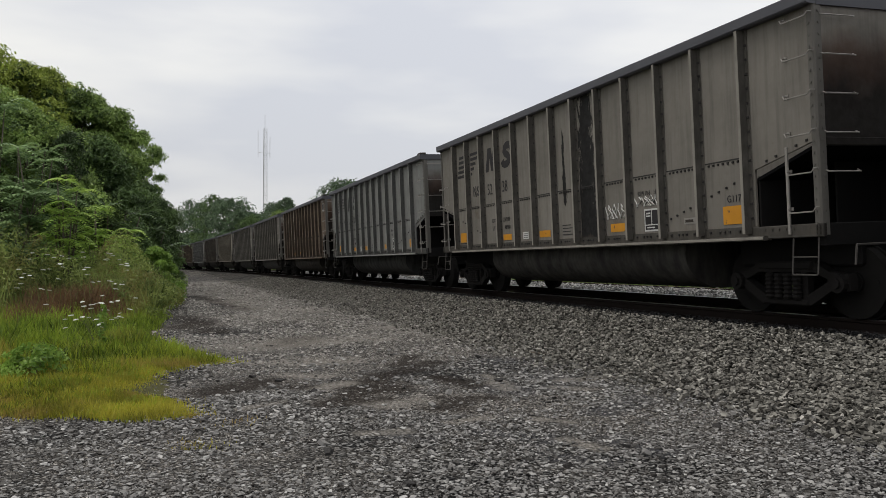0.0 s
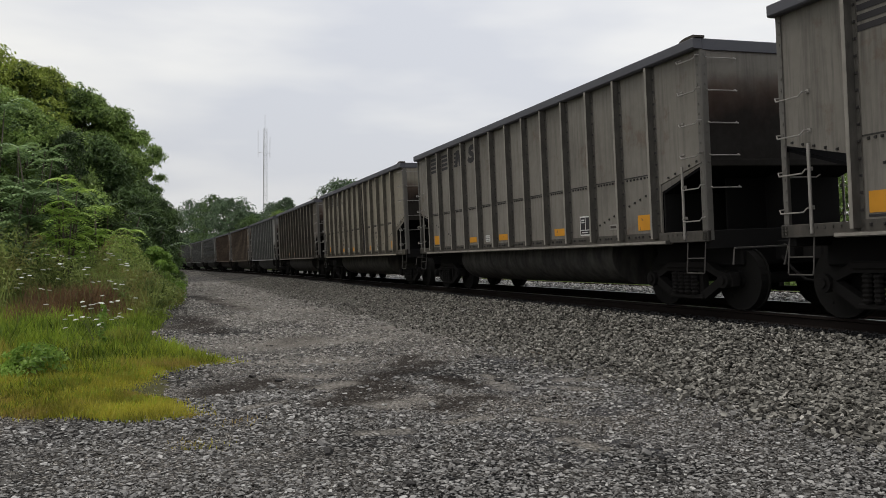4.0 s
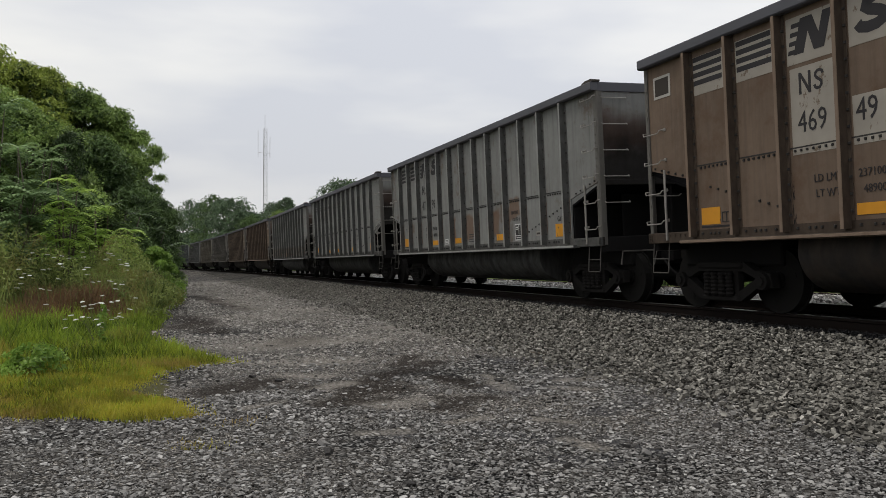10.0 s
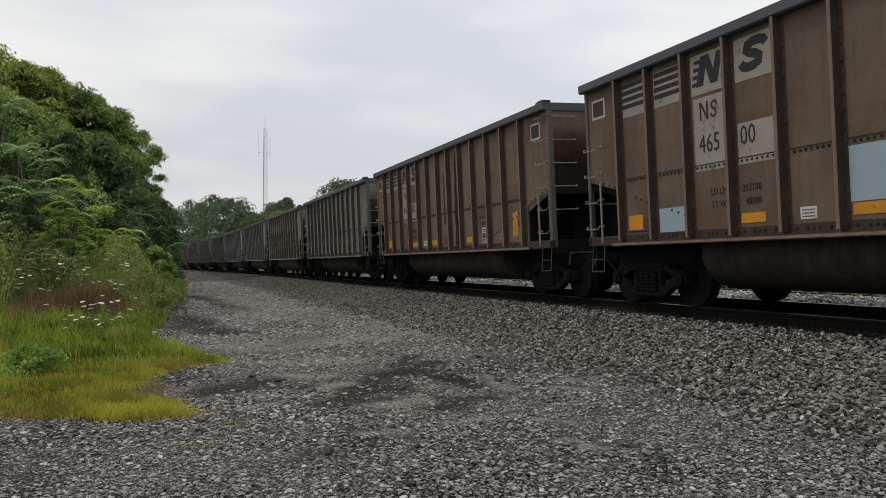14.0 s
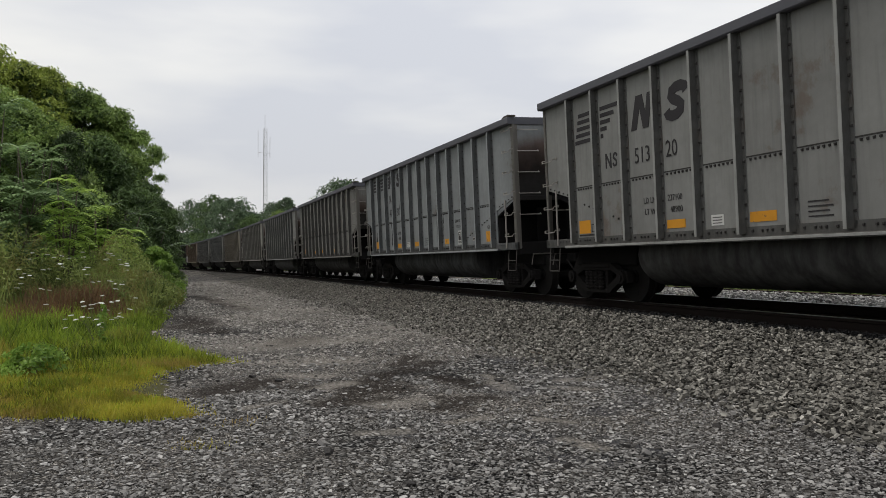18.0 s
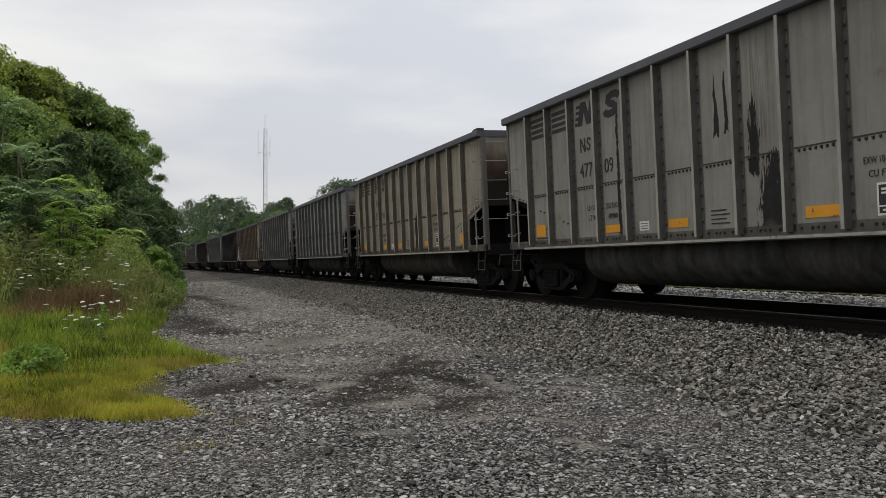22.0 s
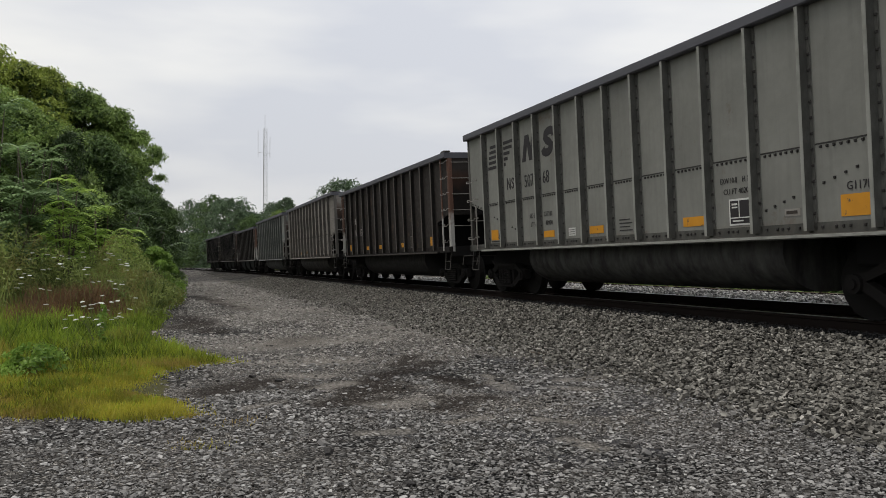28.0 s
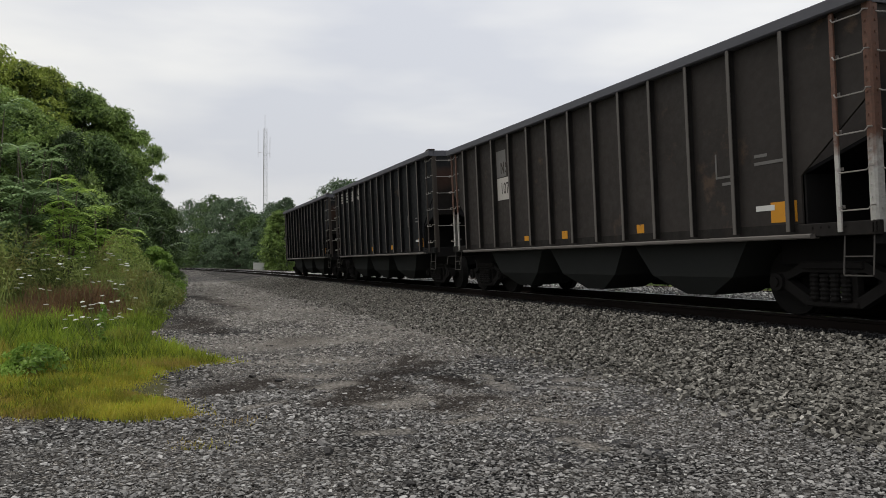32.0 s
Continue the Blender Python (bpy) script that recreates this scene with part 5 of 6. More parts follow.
GREY, WARM, PALE, BLUISH = (0.245, 0.248, 0.238), (0.225, 0.21, 0.185), (0.285, 0.258, 0.208), (0.25, 0.265, 0.27)
BROWN, RUSSET, DUSK, BLACK = (0.190, 0.146, 0.110), (0.170, 0.124, 0.092), (0.042, 0.037, 0.034), (0.016, 0.0175, 0.019)
G_LABEL = "weathered grey steel coal gondola with rounded tub on the track"
B_LABEL = "rusty brown steel coal gondola with pale number panel"
SPECS = {
    -1: dict(base=GREY, label=G_LABEL, logo=2),
    0: dict(base=WARM, label="grey coal gondola with black oil runs and white scrawl", logo=2, number=("52", "38"), scrawl=True, streaks=[(1.2, 0.42, 1.1, 4.2), (0.35, 0.08, 1.9, 3.2), (-0.9, 0.05, 1.3, 3.0)]),
    1: dict(base=GREY, label=G_LABEL, logo=2, number=("512", "80"), grime=0.3, streaks=[(-1.15, 0.08, 1.1, 3.4)]),
    2: dict(base=BROWN, label=B_LABEL, logo=1, number=("472", "24"), panel=True, square=True, rust=0.5),
    3: dict(base=WARM, label="faded grey-brown coal gondola, rolling on the track", logo=1, grime=0.7, number=("474", "19"), streaks=[(2.38, 0.14, 1.45, 1.9), (4.75, 0.5, 2.3, 3.8, 0.35), (-1.75, 0.05, 2.0, 3.4)]),
    4: dict(base=WARM, label="faded grey-brown coal gondola, rolling on the track", logo=1, grime=0.5),
    5: dict(base=PALE, label="beige-grey coal gondola with black oil runs", logo=1, number=("504", "05"), streaks=[(1.15, 0.36, 1.1, 2.3), (1.0, 0.12, 2.1, 3.7)]),
    6: dict(base=(0.165, 0.146, 0.122), label="dull grey-brown coal gondola with whitish smears", logo=1, number=("46", "13"), smear=True, grime=0.7, rust=0.3),
    7: dict(base=GREY, label="grey coal gondola with black oil runs down its side", logo=2, number=("51", "07"), streaks=[(1.12, 0.30, 1.2, 3.9), (-3.47, 0.08, 1.2, 2.2)]),
    8: dict(base=BROWN, label=B_LABEL, logo=1, number=("467", "22"), panel=True, square=True, rust=0.45, streaks=[(1.2, 0.13, 1.2, 3.7)]),
    9: dict(base=RUSSET, label=B_LABEL, logo=1, number=("469", "49"), panel=True, square=True, rust=0.6, streaks=[(0.9, 0.13, 1.1, 3.7), (-3.6, 0.08, 1.1, 2.1)]),
    10: dict(base=GREY, label="grey coal gondola with rust blotches along the bottom", logo=1, number=("473", "99"), rust=0.35, rusts=[(-0.9, 0.22, 1.2, 2.0), (0.3, 0.30, 1.3, 2.0), (1.8, 0.35, 1.35, 2.0), (2.95, 0.3, 1.7, 2.2)]),
    11: dict(base=GREY, label=G_LABEL, logo=1, number=("482", "03"), limit="237400", light="48600", grime=0.25),
    12: dict(base=GREY, label="clean grey coal gondola with orange rust spots", logo=1, number=("503", "36"), grime=0.25, rust=0.22, streaks=[(1.22, 0.22, 1.1, 2.1), (0.2, 0.1, 1.2, 2.4, 0.6)], rusts=[(-0.7, 0.25, 1.2, 1.9), (0.2, 0.2, 1.2, 1.8)]),
    13: dict(base=RUSSET, label="rusty brown coal gondola with pale blue paint patches", logo=1, number=("465", "00"), panel=True, square=True, rust=0.6, blue=True),
    14: dict(base=BROWN, label=B_LABEL, logo=1, number=("46", "00"), panel=True, square=True, rust=0.5, bars=True, no_plate=((4.85, 14),), streaks=[(1.25, 0.16, 1.1, 3.6), (0.35, 0.06, 1.8, 3.2)]),
    15: dict(base=WARM, label=G_LABEL, logo=1),
    16: dict(base=PALE, label="beige-grey coal gondola with heavy black oil runs", logo=1, number=("478", "57"), limit="237500", light="48500", grime=0.6, streaks=[(0.27, 0.24, 1.1, 3.3), (0.30, 0.14, 3.0, 4.0), (-3.33, 0.10, 1.1, 3.2), (-1.35, 0.34, 1.2, 3.7, 0.6), (-0.62, 0.14, 1.1, 3.3), (1.25, 0.26, 1.2, 3.0, 0.7), (-0.5, 0.3, 2.0, 3.8, 0.35), (-2.3, 0.06, 1.3, 2.6, 0.6)]),
    17: dict(base=GREY, label=G_LABEL, logo=2, number=("513", "20"), grime=0.3),
    18: dict(base=BLUISH, label="pale blue-grey coal gondola with black tar blotches", logo=1, number=("478", "30"), grime=0.2, streaks=[(1.58, 0.30, 1.1, 4.2), (-5.24, 0.08, 1.15, 1.7), (-3.28, 0.06, 1.3, 2.1), (-2.3, 0.03, 2.5, 2.9), (0.7, 0.04, 1.6, 1.9)]),
    19: dict(base=(0.215, 0.212, 0.198), label="grimy dark grey coal gondola with run-down streaks", logo=1, number=("487", "60"), grime=0.6, streaks=[(-0.3, 0.30, 1.2, 3.7, 0.45), (1.35, 0.30, 1.2, 3.7, 0.45), (-3.4, 0.14, 1.2, 3.4, 0.7), (-1.4, 0.2, 1.4, 3.5, 0.4), (2.2, 0.25, 1.3, 3.6, 0.4), (-6.0, 0.06, 2.2, 3.4)]),
    20: dict(base=GREY, label=G_LABEL, logo=1, number=("480", "94"), grime=0.3),
    21: dict(base=(0.25, 0.242, 0.218), label="grey coal gondola with dark streaks on its side", logo=1, number=("477", "09"), grime=0.4, streaks=[(-2.14, 0.06, 1.2, 3.2), (0.37, 0.06, 2.5, 3.1), (0.58, 0.05, 2.5, 3.2), (1.10, 0.12, 1.9, 2.9), (1.42, 0.30, 1.1, 2.1), (1.25, 0.3, 2.1, 3.9, 0.4)]),
    22: dict(base=PALE, label="beige-grey coal gondola with soot stains", logo=1, number=("501", "84"), grime=0.5, streaks=[(1.27, 0.30, 1.1, 2.2), (0.25, 0.14, 1.3, 3.4, 0.6), (0.72, 0.10, 2.2, 3.2, 0.4), (2.2, 0.08, 2.2, 3.4, 0.6)]),
    23: dict(base=GREY, label="grey coal gondola with thick black tar runs", logo=2, long=True, number=("521", "44"), grime=0.5, streaks=[(1.40, 0.34, 1.1, 2.2), (1.30, 0.34, 2.0, 4.1), (0.66, 0.08, 1.6, 3.6), (3.3, 0.16, 2.2, 3.6, 0.6), (-0.9, 0.10, 1.3, 2.4), (2.2, 0.12, 2.6, 3.6, 0.35)]),
    24: dict(base=(0.236, 0.234, 0.221), label="grey coal gondola with a black run", logo=2, long=True, number=("532", "73"), grime=0.5, streaks=[(0.54, 0.14, 1.1, 3.1), (1.30, 0.24, 1.1, 2.3, 0.9), (1.60, 0.07, 1.1, 2.0), (1.22, 0.08, 1.1, 1.9), (1.35, 0.10, 2.2, 3.6, 0.8), (4.05, 0.12, 2.3, 3.8, 0.7)]),
    25: dict(base=(0.275, 0.216, 0.162), label="plain tan-brown coal gondola, rolling on the track", belly=0.7, grime=0.3, rust=0.2, flat=True),
    26: dict(base=DUSK, label="sooty dark brown hopper car with faded pale emblem", style="hopper", dark=True, panel="numbers", logo=1, ink="faded", number_ink="black", number=("10", "141"), shift=-1.36),
    27: dict(base=(0.235, 0.238, 0.217), label="pale grey coal gondola with black stencils", logo=2, number=("507", "68"), grime=0.2),
    28: dict(base=DUSK, label="dark brown coal gondola heaped with coal", dark=True, coal=True, low=True, ink="pale", number=("10", "630")),
    29: dict(base=(0.27, 0.25, 0.225), label="pale grey coal gondola with black stencils", logo=2, number=("509", "48"), grime=0.5, streaks=[(4.9, 0.08, 3.0, 3.9), (0.3, 0.12, 1.1, 1.9)]),
    30: dict(base=(0.235, 0.25, 0.235), label="grey coal gondola with dark run-down streaks", logo=1, number=("48", "55"), grime=0.6, streaks=[(1.28, 0.16, 1.1, 2.3), (1.22, 0.07, 2.2, 3.5), (0.42, 0.07, 1.6, 3.2), (3.95, 0.36, 1.9, 3.8, 0.95), (4.90, 0.40, 2.0, 3.9, 0.95), (-1.45, 0.14, 1.1, 3.4, 1.0), (-2.3, 0.12, 1.2, 3.2, 0.95), (2.2, 0.2, 1.2, 3.0, 0.6)]),
    31: dict(base=DUSK, label="sooty dark brown hopper car with three bays", style="hopper", dark=True, ink="dim", number=("107", ""), numberplate=True, low=True),
    32: dict(base=BLACK, label="sooty black hopper car with pale streaks", style="hopper", dark=True, ink="pale", logo=1),
    33: dict(base=BLACK, label="sooty black hopper car at the end of the train", style="hopper", dark=True),
}
for k in sorted(SPECS):
    coal_car(k, SPECS[k])

# ======== trees and growth ========
def leaf_mesh(name, centres, size, rng, out=None, up=0.9, width=0.5, droop=0.35):
    """Many small folded leaves that turn their faces up and outward."""
    n = len(centres)
    nrm = rng.normal(size=(n, 3)) * 0.75
    nrm[:, 2] += up
    if out is not None:
        nrm += out * 0.8
    nrm /= np.linalg.norm(nrm, axis=1)[:, None]
    d = rng.normal(size=(n, 3))
    d -= nrm * (d * nrm).sum(1)[:, None]
    d /= np.linalg.norm(d, axis=1)[:, None] + 1e-6
    e = np.cross(nrm, d)
    d[:, 2] -= droop
    s = size[:, None]
    tip, base = centres + d * s, centres - d * s * 0.6
    lift = nrm * s * 0.18
    a, b = centres + e * s * width + lift, centres - e * s * width + lift
    v = np.stack([base, a, tip, b], 1).reshape(-1, 3)
    i = np.arange(n)[:, None] * 4
    f = np.concatenate([i + np.array([[0, 1, 2]]), i + np.array([[0, 2, 3]])], 1).reshape(-1, 3)
    return raw_mesh(name, v, f)

def crown_points(rng, n, height, radius, low, clumps, ragged=0.35):
    """Leaf places on the skins of many uneven clumps that make up one crown."""
    u = (np.arange(clumps) + rng.uniform(0, 1, clumps)) / clumps
    z = low + (height - low) * u
    prof = radius * np.sqrt(np.clip(1 - (2 * np.clip(u, 0.42, 1) - 0.84) ** 2 / 1.36, 0.02, 1))
    a = rng.uniform(0, 2 * math.pi, clumps)
    r = prof * np.sqrt(rng.uniform(0.25, 1.0, clumps))
    size = radius * rng.uniform(0.14, ragged, clumps)
    cs = np.stack([r * np.cos(a), r * np.sin(a), z - size * 0.5, size], -1)
    pick = rng.integers(0, clumps, n)
    d = rng.normal(size=(n, 3))
    d /= np.linalg.norm(d, axis=1)[:, None]
    d[:, 2] = np.abs(d[:, 2]) * 1.1 - 0.35
    q = cs[pick, 3][:, None] * rng.uniform(0.78, 1.14, (n, 1)) * np.array((1.1, 1.1, 0.85))
    return cs[pick, :3] + d * q, cs, d

def sprays(rng, pts, out, each, length):
    """Leaves strung along short drooping twigs that start at pts and lead outward."""
    n = len(pts)
    d = out + rng.normal(size=(n, 3)) * 0.55
    d[:, 2] -= 0.15
    d /= np.linalg.norm(d, axis=1)[:, None]
    t = (np.arange(each) + 0.5) / each
    ln = length * rng.uniform(0.5, 1.3, n)
    p = pts[:, None] + d[:, None] * (ln[:, None] * t)[..., None]
    p[..., 2] -= (ln[:, None] * 0.55 * t ** 2)
    p += rng.normal(size=p.shape) * 0.035
    return p.reshape(-1, 3), np.repeat(out, each, 0)

def limb_mesh(name, rng, height, radius, clumps, girth):
    def draw(bm):
        lean = Vector((rng.uniform(-0.4, 0.4), rng.uniform(-0.4, 0.4), 0))
        trunk = [Vector((0, 0, -0.1)), Vector((0.05, 0, height * 0.3)) + lean * 0.3, Vector((0, 0, height * 0.6)) + lean * 0.6, Vector((0, 0, height * 0.92)) + lean]
        rod(bm, trunk, [girth, girth * 0.75, girth * 0.45, girth * 0.1], 8)
        for c in clumps[:: max(1, len(clumps) // 14)]:
            h = min(height * 0.85, max(height * 0.18, c[2] * 0.65))
            start = Vector((0, 0, h)) + lean * (h / height)
            end = Vector(c[:3])
            mid = (start + end) / 2 + Vector((0, 0, 0.15 * height * rng.uniform(0, 0.5)))
            rod(bm, [start, mid, end], [girth * 0.35, girth * 0.22, girth * 0.06], 5)
    return mesh_of(name, draw, True)

M["leaf_a"] = leafy("green_leaves", (0.024, 0.056, 0.013), (0.270, 0.381, 0.102), None, 0.32)
M["leaf_b"] = leafy("yellowish_green_leaves", (0.070, 0.105, 0.020), (0.42, 0.50, 0.105), None, 0.35)
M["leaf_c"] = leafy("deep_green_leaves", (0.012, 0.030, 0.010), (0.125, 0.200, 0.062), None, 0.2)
M["leaf_sumac"] = leafy("sumac_leaves", (0.044, 0.097, 0.037), (0.317, 0.440, 0.194), None, 0.35)
M["leaf_bright"] = leafy("pale_green_fern_leaves", (0.16, 0.29, 0.045), (0.44, 0.58, 0.14), None, 0.4)
M["leaf_bush"] = leafy("fresh_green_bush_leaves", (0.05, 0.12, 0.018), (0.27, 0.40, 0.085), None, 0.35)
M["leaf_dark"] = leafy("dark_gap_leaves", (0.010, 0.022, 0.008), (0.05, 0.085, 0.025), None, 0.2)
M["leaf_herb"] = leafy("feathery_herb_leaves", (0.08, 0.16, 0.025), (0.28, 0.42, 0.08), None, 0.45)
# far leaves tinted bluish: distance haze put into their colour
M["leaf_far"] = leafy("haze_tinted_leaves", (0.020, 0.042, 0.025), (0.135, 0.200, 0.102), None, 0.25)

def bearing(deg, dist, z=LOW):
    """A place on the ground: degrees to the left of straight across the track, metres from the tripod."""
    return Vector((-dist * math.sin(radians(deg)), dist * math.cos(radians(deg)), z))

def tree(deg, dist, height, radius, leaf, seed, low=0.15, n=9000, clumps=46, size=0.16, label="leafy green deciduous tree at the edge of the lot", girth=0.16, ragged=0.35):
    r = np.random.default_rng(seed)
    if dist < 60:
        n, size = int(n * 2.2), size * 0.62
    pts, cs, out = crown_points(r, n, height, radius, height * low, clumps, ragged)
    root = tagged(new("tree"), label, "tree")
    root.location = bearing(deg, dist)
    keep = r.random(n) < 1 / 4
    pts, out = sprays(r, pts[keep], out[keep], 5, size * 2.6)
    n = len(pts)
    # thick foliage inside each clump; near trees get darker leaves as painted shade
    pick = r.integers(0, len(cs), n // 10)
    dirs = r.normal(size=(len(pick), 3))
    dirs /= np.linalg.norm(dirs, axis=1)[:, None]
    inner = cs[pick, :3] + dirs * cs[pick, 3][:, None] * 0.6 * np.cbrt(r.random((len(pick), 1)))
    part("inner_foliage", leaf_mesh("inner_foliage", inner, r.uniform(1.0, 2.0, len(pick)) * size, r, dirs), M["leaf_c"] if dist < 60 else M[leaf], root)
    part("trunk", limb_mesh("trunk", r, height, radius, cs, girth), M["bark"], root)
    part("crown", leaf_mesh("crown", pts, r.uniform(0.5, 1.1, n) * size * 0.8, r, out), M[leaf], root)
    return root

# the wood beside the lot
tree(101.5, 39, 10.9, 3.9, "leaf_b", 11, n=24000, clumps=130, ragged=0.27, size=0.185)
tree(98.9, 38, 9.9, 2.6, "leaf_b", 21, n=19000, clumps=105, ragged=0.28, size=0.185)
tree(92.9, 38.5, 8.3, 1.3, "leaf_a", 25, n=10000, clumps=55, ragged=0.36, size=0.185)
tree(90.2, 44, 4.8, 1.1, "leaf_c", 26, n=10000, clumps=90, ragged=0.3, size=0.13)
tree(97.0, 38.5, 9.8, 1.9, "leaf_b", 24, n=14000, clumps=70, ragged=0.32, size=0.185)
tree(95.2, 38, 9.0, 2.4, "leaf_a", 12, n=17000, clumps=85, ragged=0.31, size=0.185)
tree(94.2, 38.5, 8.9, 1.55, "leaf_a", 13, n=12000, clumps=55, ragged=0.36, size=0.185)
tree(102, 31, 7.6, 3.0, "leaf_a", 14, n=15000, clumps=75, ragged=0.30, size=0.17)
tree(98.4, 30, 6.8, 2.5, "leaf_a", 15, n=14000, clumps=70, ragged=0.30, size=0.17)
tree(95.2, 31, 6.0, 2.1, "leaf_c", 16, n=12000, clumps=60, ragged=0.32, size=0.17)
tree(91.25, 45, 8.4, 1.05, "leaf_a", 17, low=0.5, n=4200, clumps=26, size=0.15, ragged=0.40, girth=0.10)
tree(91.5, 42, 5.4, 1.6, "leaf_c", 18, n=15000, clumps=120, ragged=0.27, size=0.13)
tree(90.9, 50, 5.6, 1.2, "leaf_c", 19, n=12000, clumps=100, ragged=0.27, size=0.14)
tree(90.35, 60, 5.2, 1.1, "leaf_c", 22, n=8000, clumps=70, size=0.15)
tree(92.6, 34, 4.6, 1.6, "leaf_c", 20, n=15000, clumps=120, ragged=0.26, size=0.12)
# dark-leaved tree added to stand for the dark gap in the foliage
tree(95.75, 28.2, 5.6, 0.55, "leaf_dark", 23, n=6000, clumps=60, ragged=0.4, size=0.09, label="narrow dark-leaved tree before the wood", girth=0.08)
# trees added out of sight inside the bend to shade the far cars
for j, (deg, dist, h, r) in enumerate(((92.2, 78, 8.0, 2.8), (91.9, 98, 8.5, 3.2), (92.8, 88, 9.5, 3.6), (92.0, 120, 9.5, 3.8), (92.6, 105, 9.5, 4.0), (91.8, 145, 10.0, 4.2), (92.8, 130, 11.0, 4.4))):
    tree(deg, dist, h, r, "leaf_far", 140 + j, low=0.05, n=6000, clumps=80, size=0.3, girth=0.22)
# woods across the bend of the line, all of them beyond the second track
FAR_LABEL = "hazy green tree in the woods beyond the bend"
for j, (deg, dist, h, r) in enumerate(((89.3, 300, 22.0, 7.5), (88.6, 270, 19.0, 7.0), (87.9, 250, 21.0, 7.0), (87.2, 235, 19.0, 6.5), (86.6, 215, 19.5, 6.5), (85.8, 200, 17.5, 6.0), (85.1, 190, 17.0, 6.0), (84.4, 185, 14.0, 6.0), (83.7, 175, 12.0, 5.5),
                                      (82.5, 170, 14.5, 4.5), (81.6, 165, 15.0, 3.0), (80.6, 160, 11.0, 5.0), (79.0, 150, 13.6, 4.6), (77.6, 140, 16.6, 5.5), (76.6, 130, 13.5, 4.0),
                                      (88.2, 225, 8.0, 5.0), (87.0, 200, 9.0, 5.5), (86.0, 170, 8.0, 5.0), (85.0, 160, 7.0, 4.5), (83.2, 150, 8.0, 4.5), (81.8, 130, 8.0, 4.5), (74.0, 120, 8.5, 5.0), (70.5, 115, 7.5, 5.0))):
    tree(deg, dist, h, r, "leaf_far" if j % 4 else "leaf_c", 40 + j, low=0.03, n=9500, clumps=80, size=0.30, label=FAR_LABEL, girth=0.25, ragged=0.3)

for j in range(11):
    tree(36 + 3.0 * j, (23 + 2 * (j % 3)) / math.cos(radians(36 + 3.0 * j)), 4.6 + 0.5 * (j % 4), 2.2 + 0.15 * j, "leaf_a", 200 + j, low=0.02, n=2600, clumps=50, size=0.22, label="green bushy tree beyond the second track", girth=0.1)

def fronds(rng, tops, count, length, pairs=11):
    """Long arching compound leaves round each stem top, as folded leaflets."""
    cs, ds, es, ss = [], [], [], []
    for top in tops:
        for k in range(count):
            a = 2 * math.pi * (k + rng.uniform(-0.3, 0.3)) / count
            out = np.array((math.cos(a), math.sin(a), 0.0))
            ln = length * rng.uniform(0.7, 1.15)
            rise = rng.uniform(-0.1, 0.95)
            side = np.array((-out[1], out[0], 0.0))
            for j in range(1, pairs + 1):
                t = j / pairs
                mid = np.array(top) + out * ln * t * (1 - 0.15 * t) + np.array((0, 0, ln * (rise * t - 0.70 * t * t)))
                w = ln * 0.20 * (1.0 - 0.55 * t)
                for sg in (-1, 1):
                    d = side * sg * 0.9 + out * 0.35 + np.array((0, 0, -0.30))
                    d /= np.linalg.norm(d)
                    cs.append(mid + d * w)
                    ds.append(d)
                    e = np.cross(d, (0, 0, 1.0))
                    es.append(e / np.linalg.norm(e))
                    ss.append(w)
    c, d, e, s = np.array(cs), np.array(ds), np.array(es), np.array(ss)[:, None]
    lift = np.array((0, 0, 1.0)) * s * 0.08
    v = np.stack([c - d * s, c + e * s * 0.30 + lift, c + d * s, c - e * s * 0.30 + lift], 1).reshape(-1, 3)
    i = np.arange(len(c))[:, None] * 4
    return raw_mesh("fronds", v, np.concatenate([i + np.array([[0, 1, 2]]), i + np.array([[0, 2, 3]])], 1).reshape(-1, 3))

def sumac(deg, dist, height, seed, leaf, wide=1.0, length=0.95):
    r = np.random.default_rng(seed)
    root = tagged(new("sumac"), "young sumac with arching green compound leaves", "shrub", "sumacs before the trees")
    root.location = bearing(deg, dist)
    tops = [(r.uniform(-1.1, 1.1) * wide, r.uniform(-1.1, 1.1) * wide, height * r.uniform(0.6, 1.0)) for _ in range(6)]
    for t in tops:
        def stem(bm, t=t):
            rod(bm, [(t[0] * 0.3, t[1] * 0.3, -0.1), (t[0] * 0.6, t[1] * 0.6, t[2] * 0.5), t], [0.04, 0.03, 0.015], 5)
        part("stem", mesh_of("stem", stem, True), M["bark"], root)
    tiers = [(t[0] * (0.3 + 0.7 * q) + r.normal(0, 0.12), t[1] * (0.3 + 0.7 * q) + r.normal(0, 0.12), t[2] * q) for t in tops for q in (1.0, 0.78, 0.55)]
    part("fronds", fronds(r, tiers, 6, length, 9), M[leaf], root)

for j, (deg, dist, h) in enumerate(((103.0, 28, 6.9), (100.4, 27, 6.3), (98.4, 27, 5.9), (96.9, 26, 4.9), (93.4, 29, 3.3), (99.6, 25.5, 3.4), (91.6, 34, 3.0))):
    sumac(deg, dist, h, 70 + j, "leaf_sumac" if deg > 95 else "leaf_c")
sumac(96.0, 23.8, 3.75, 81, "leaf_bright", 0.30, 0.68)
sumac(94.0, 25.5, 3.0, 82, "leaf_bright", 0.25, 0.65)
sumac(92.3, 27.0, 2.5, 83, "leaf_bright", 0.25, 0.60)

tree(82.1, 118, 9.0, 2.3, "leaf_a", 90, low=0.03, n=9000, clumps=80, size=0.3, label="yellowish green tree beyond the tracks")

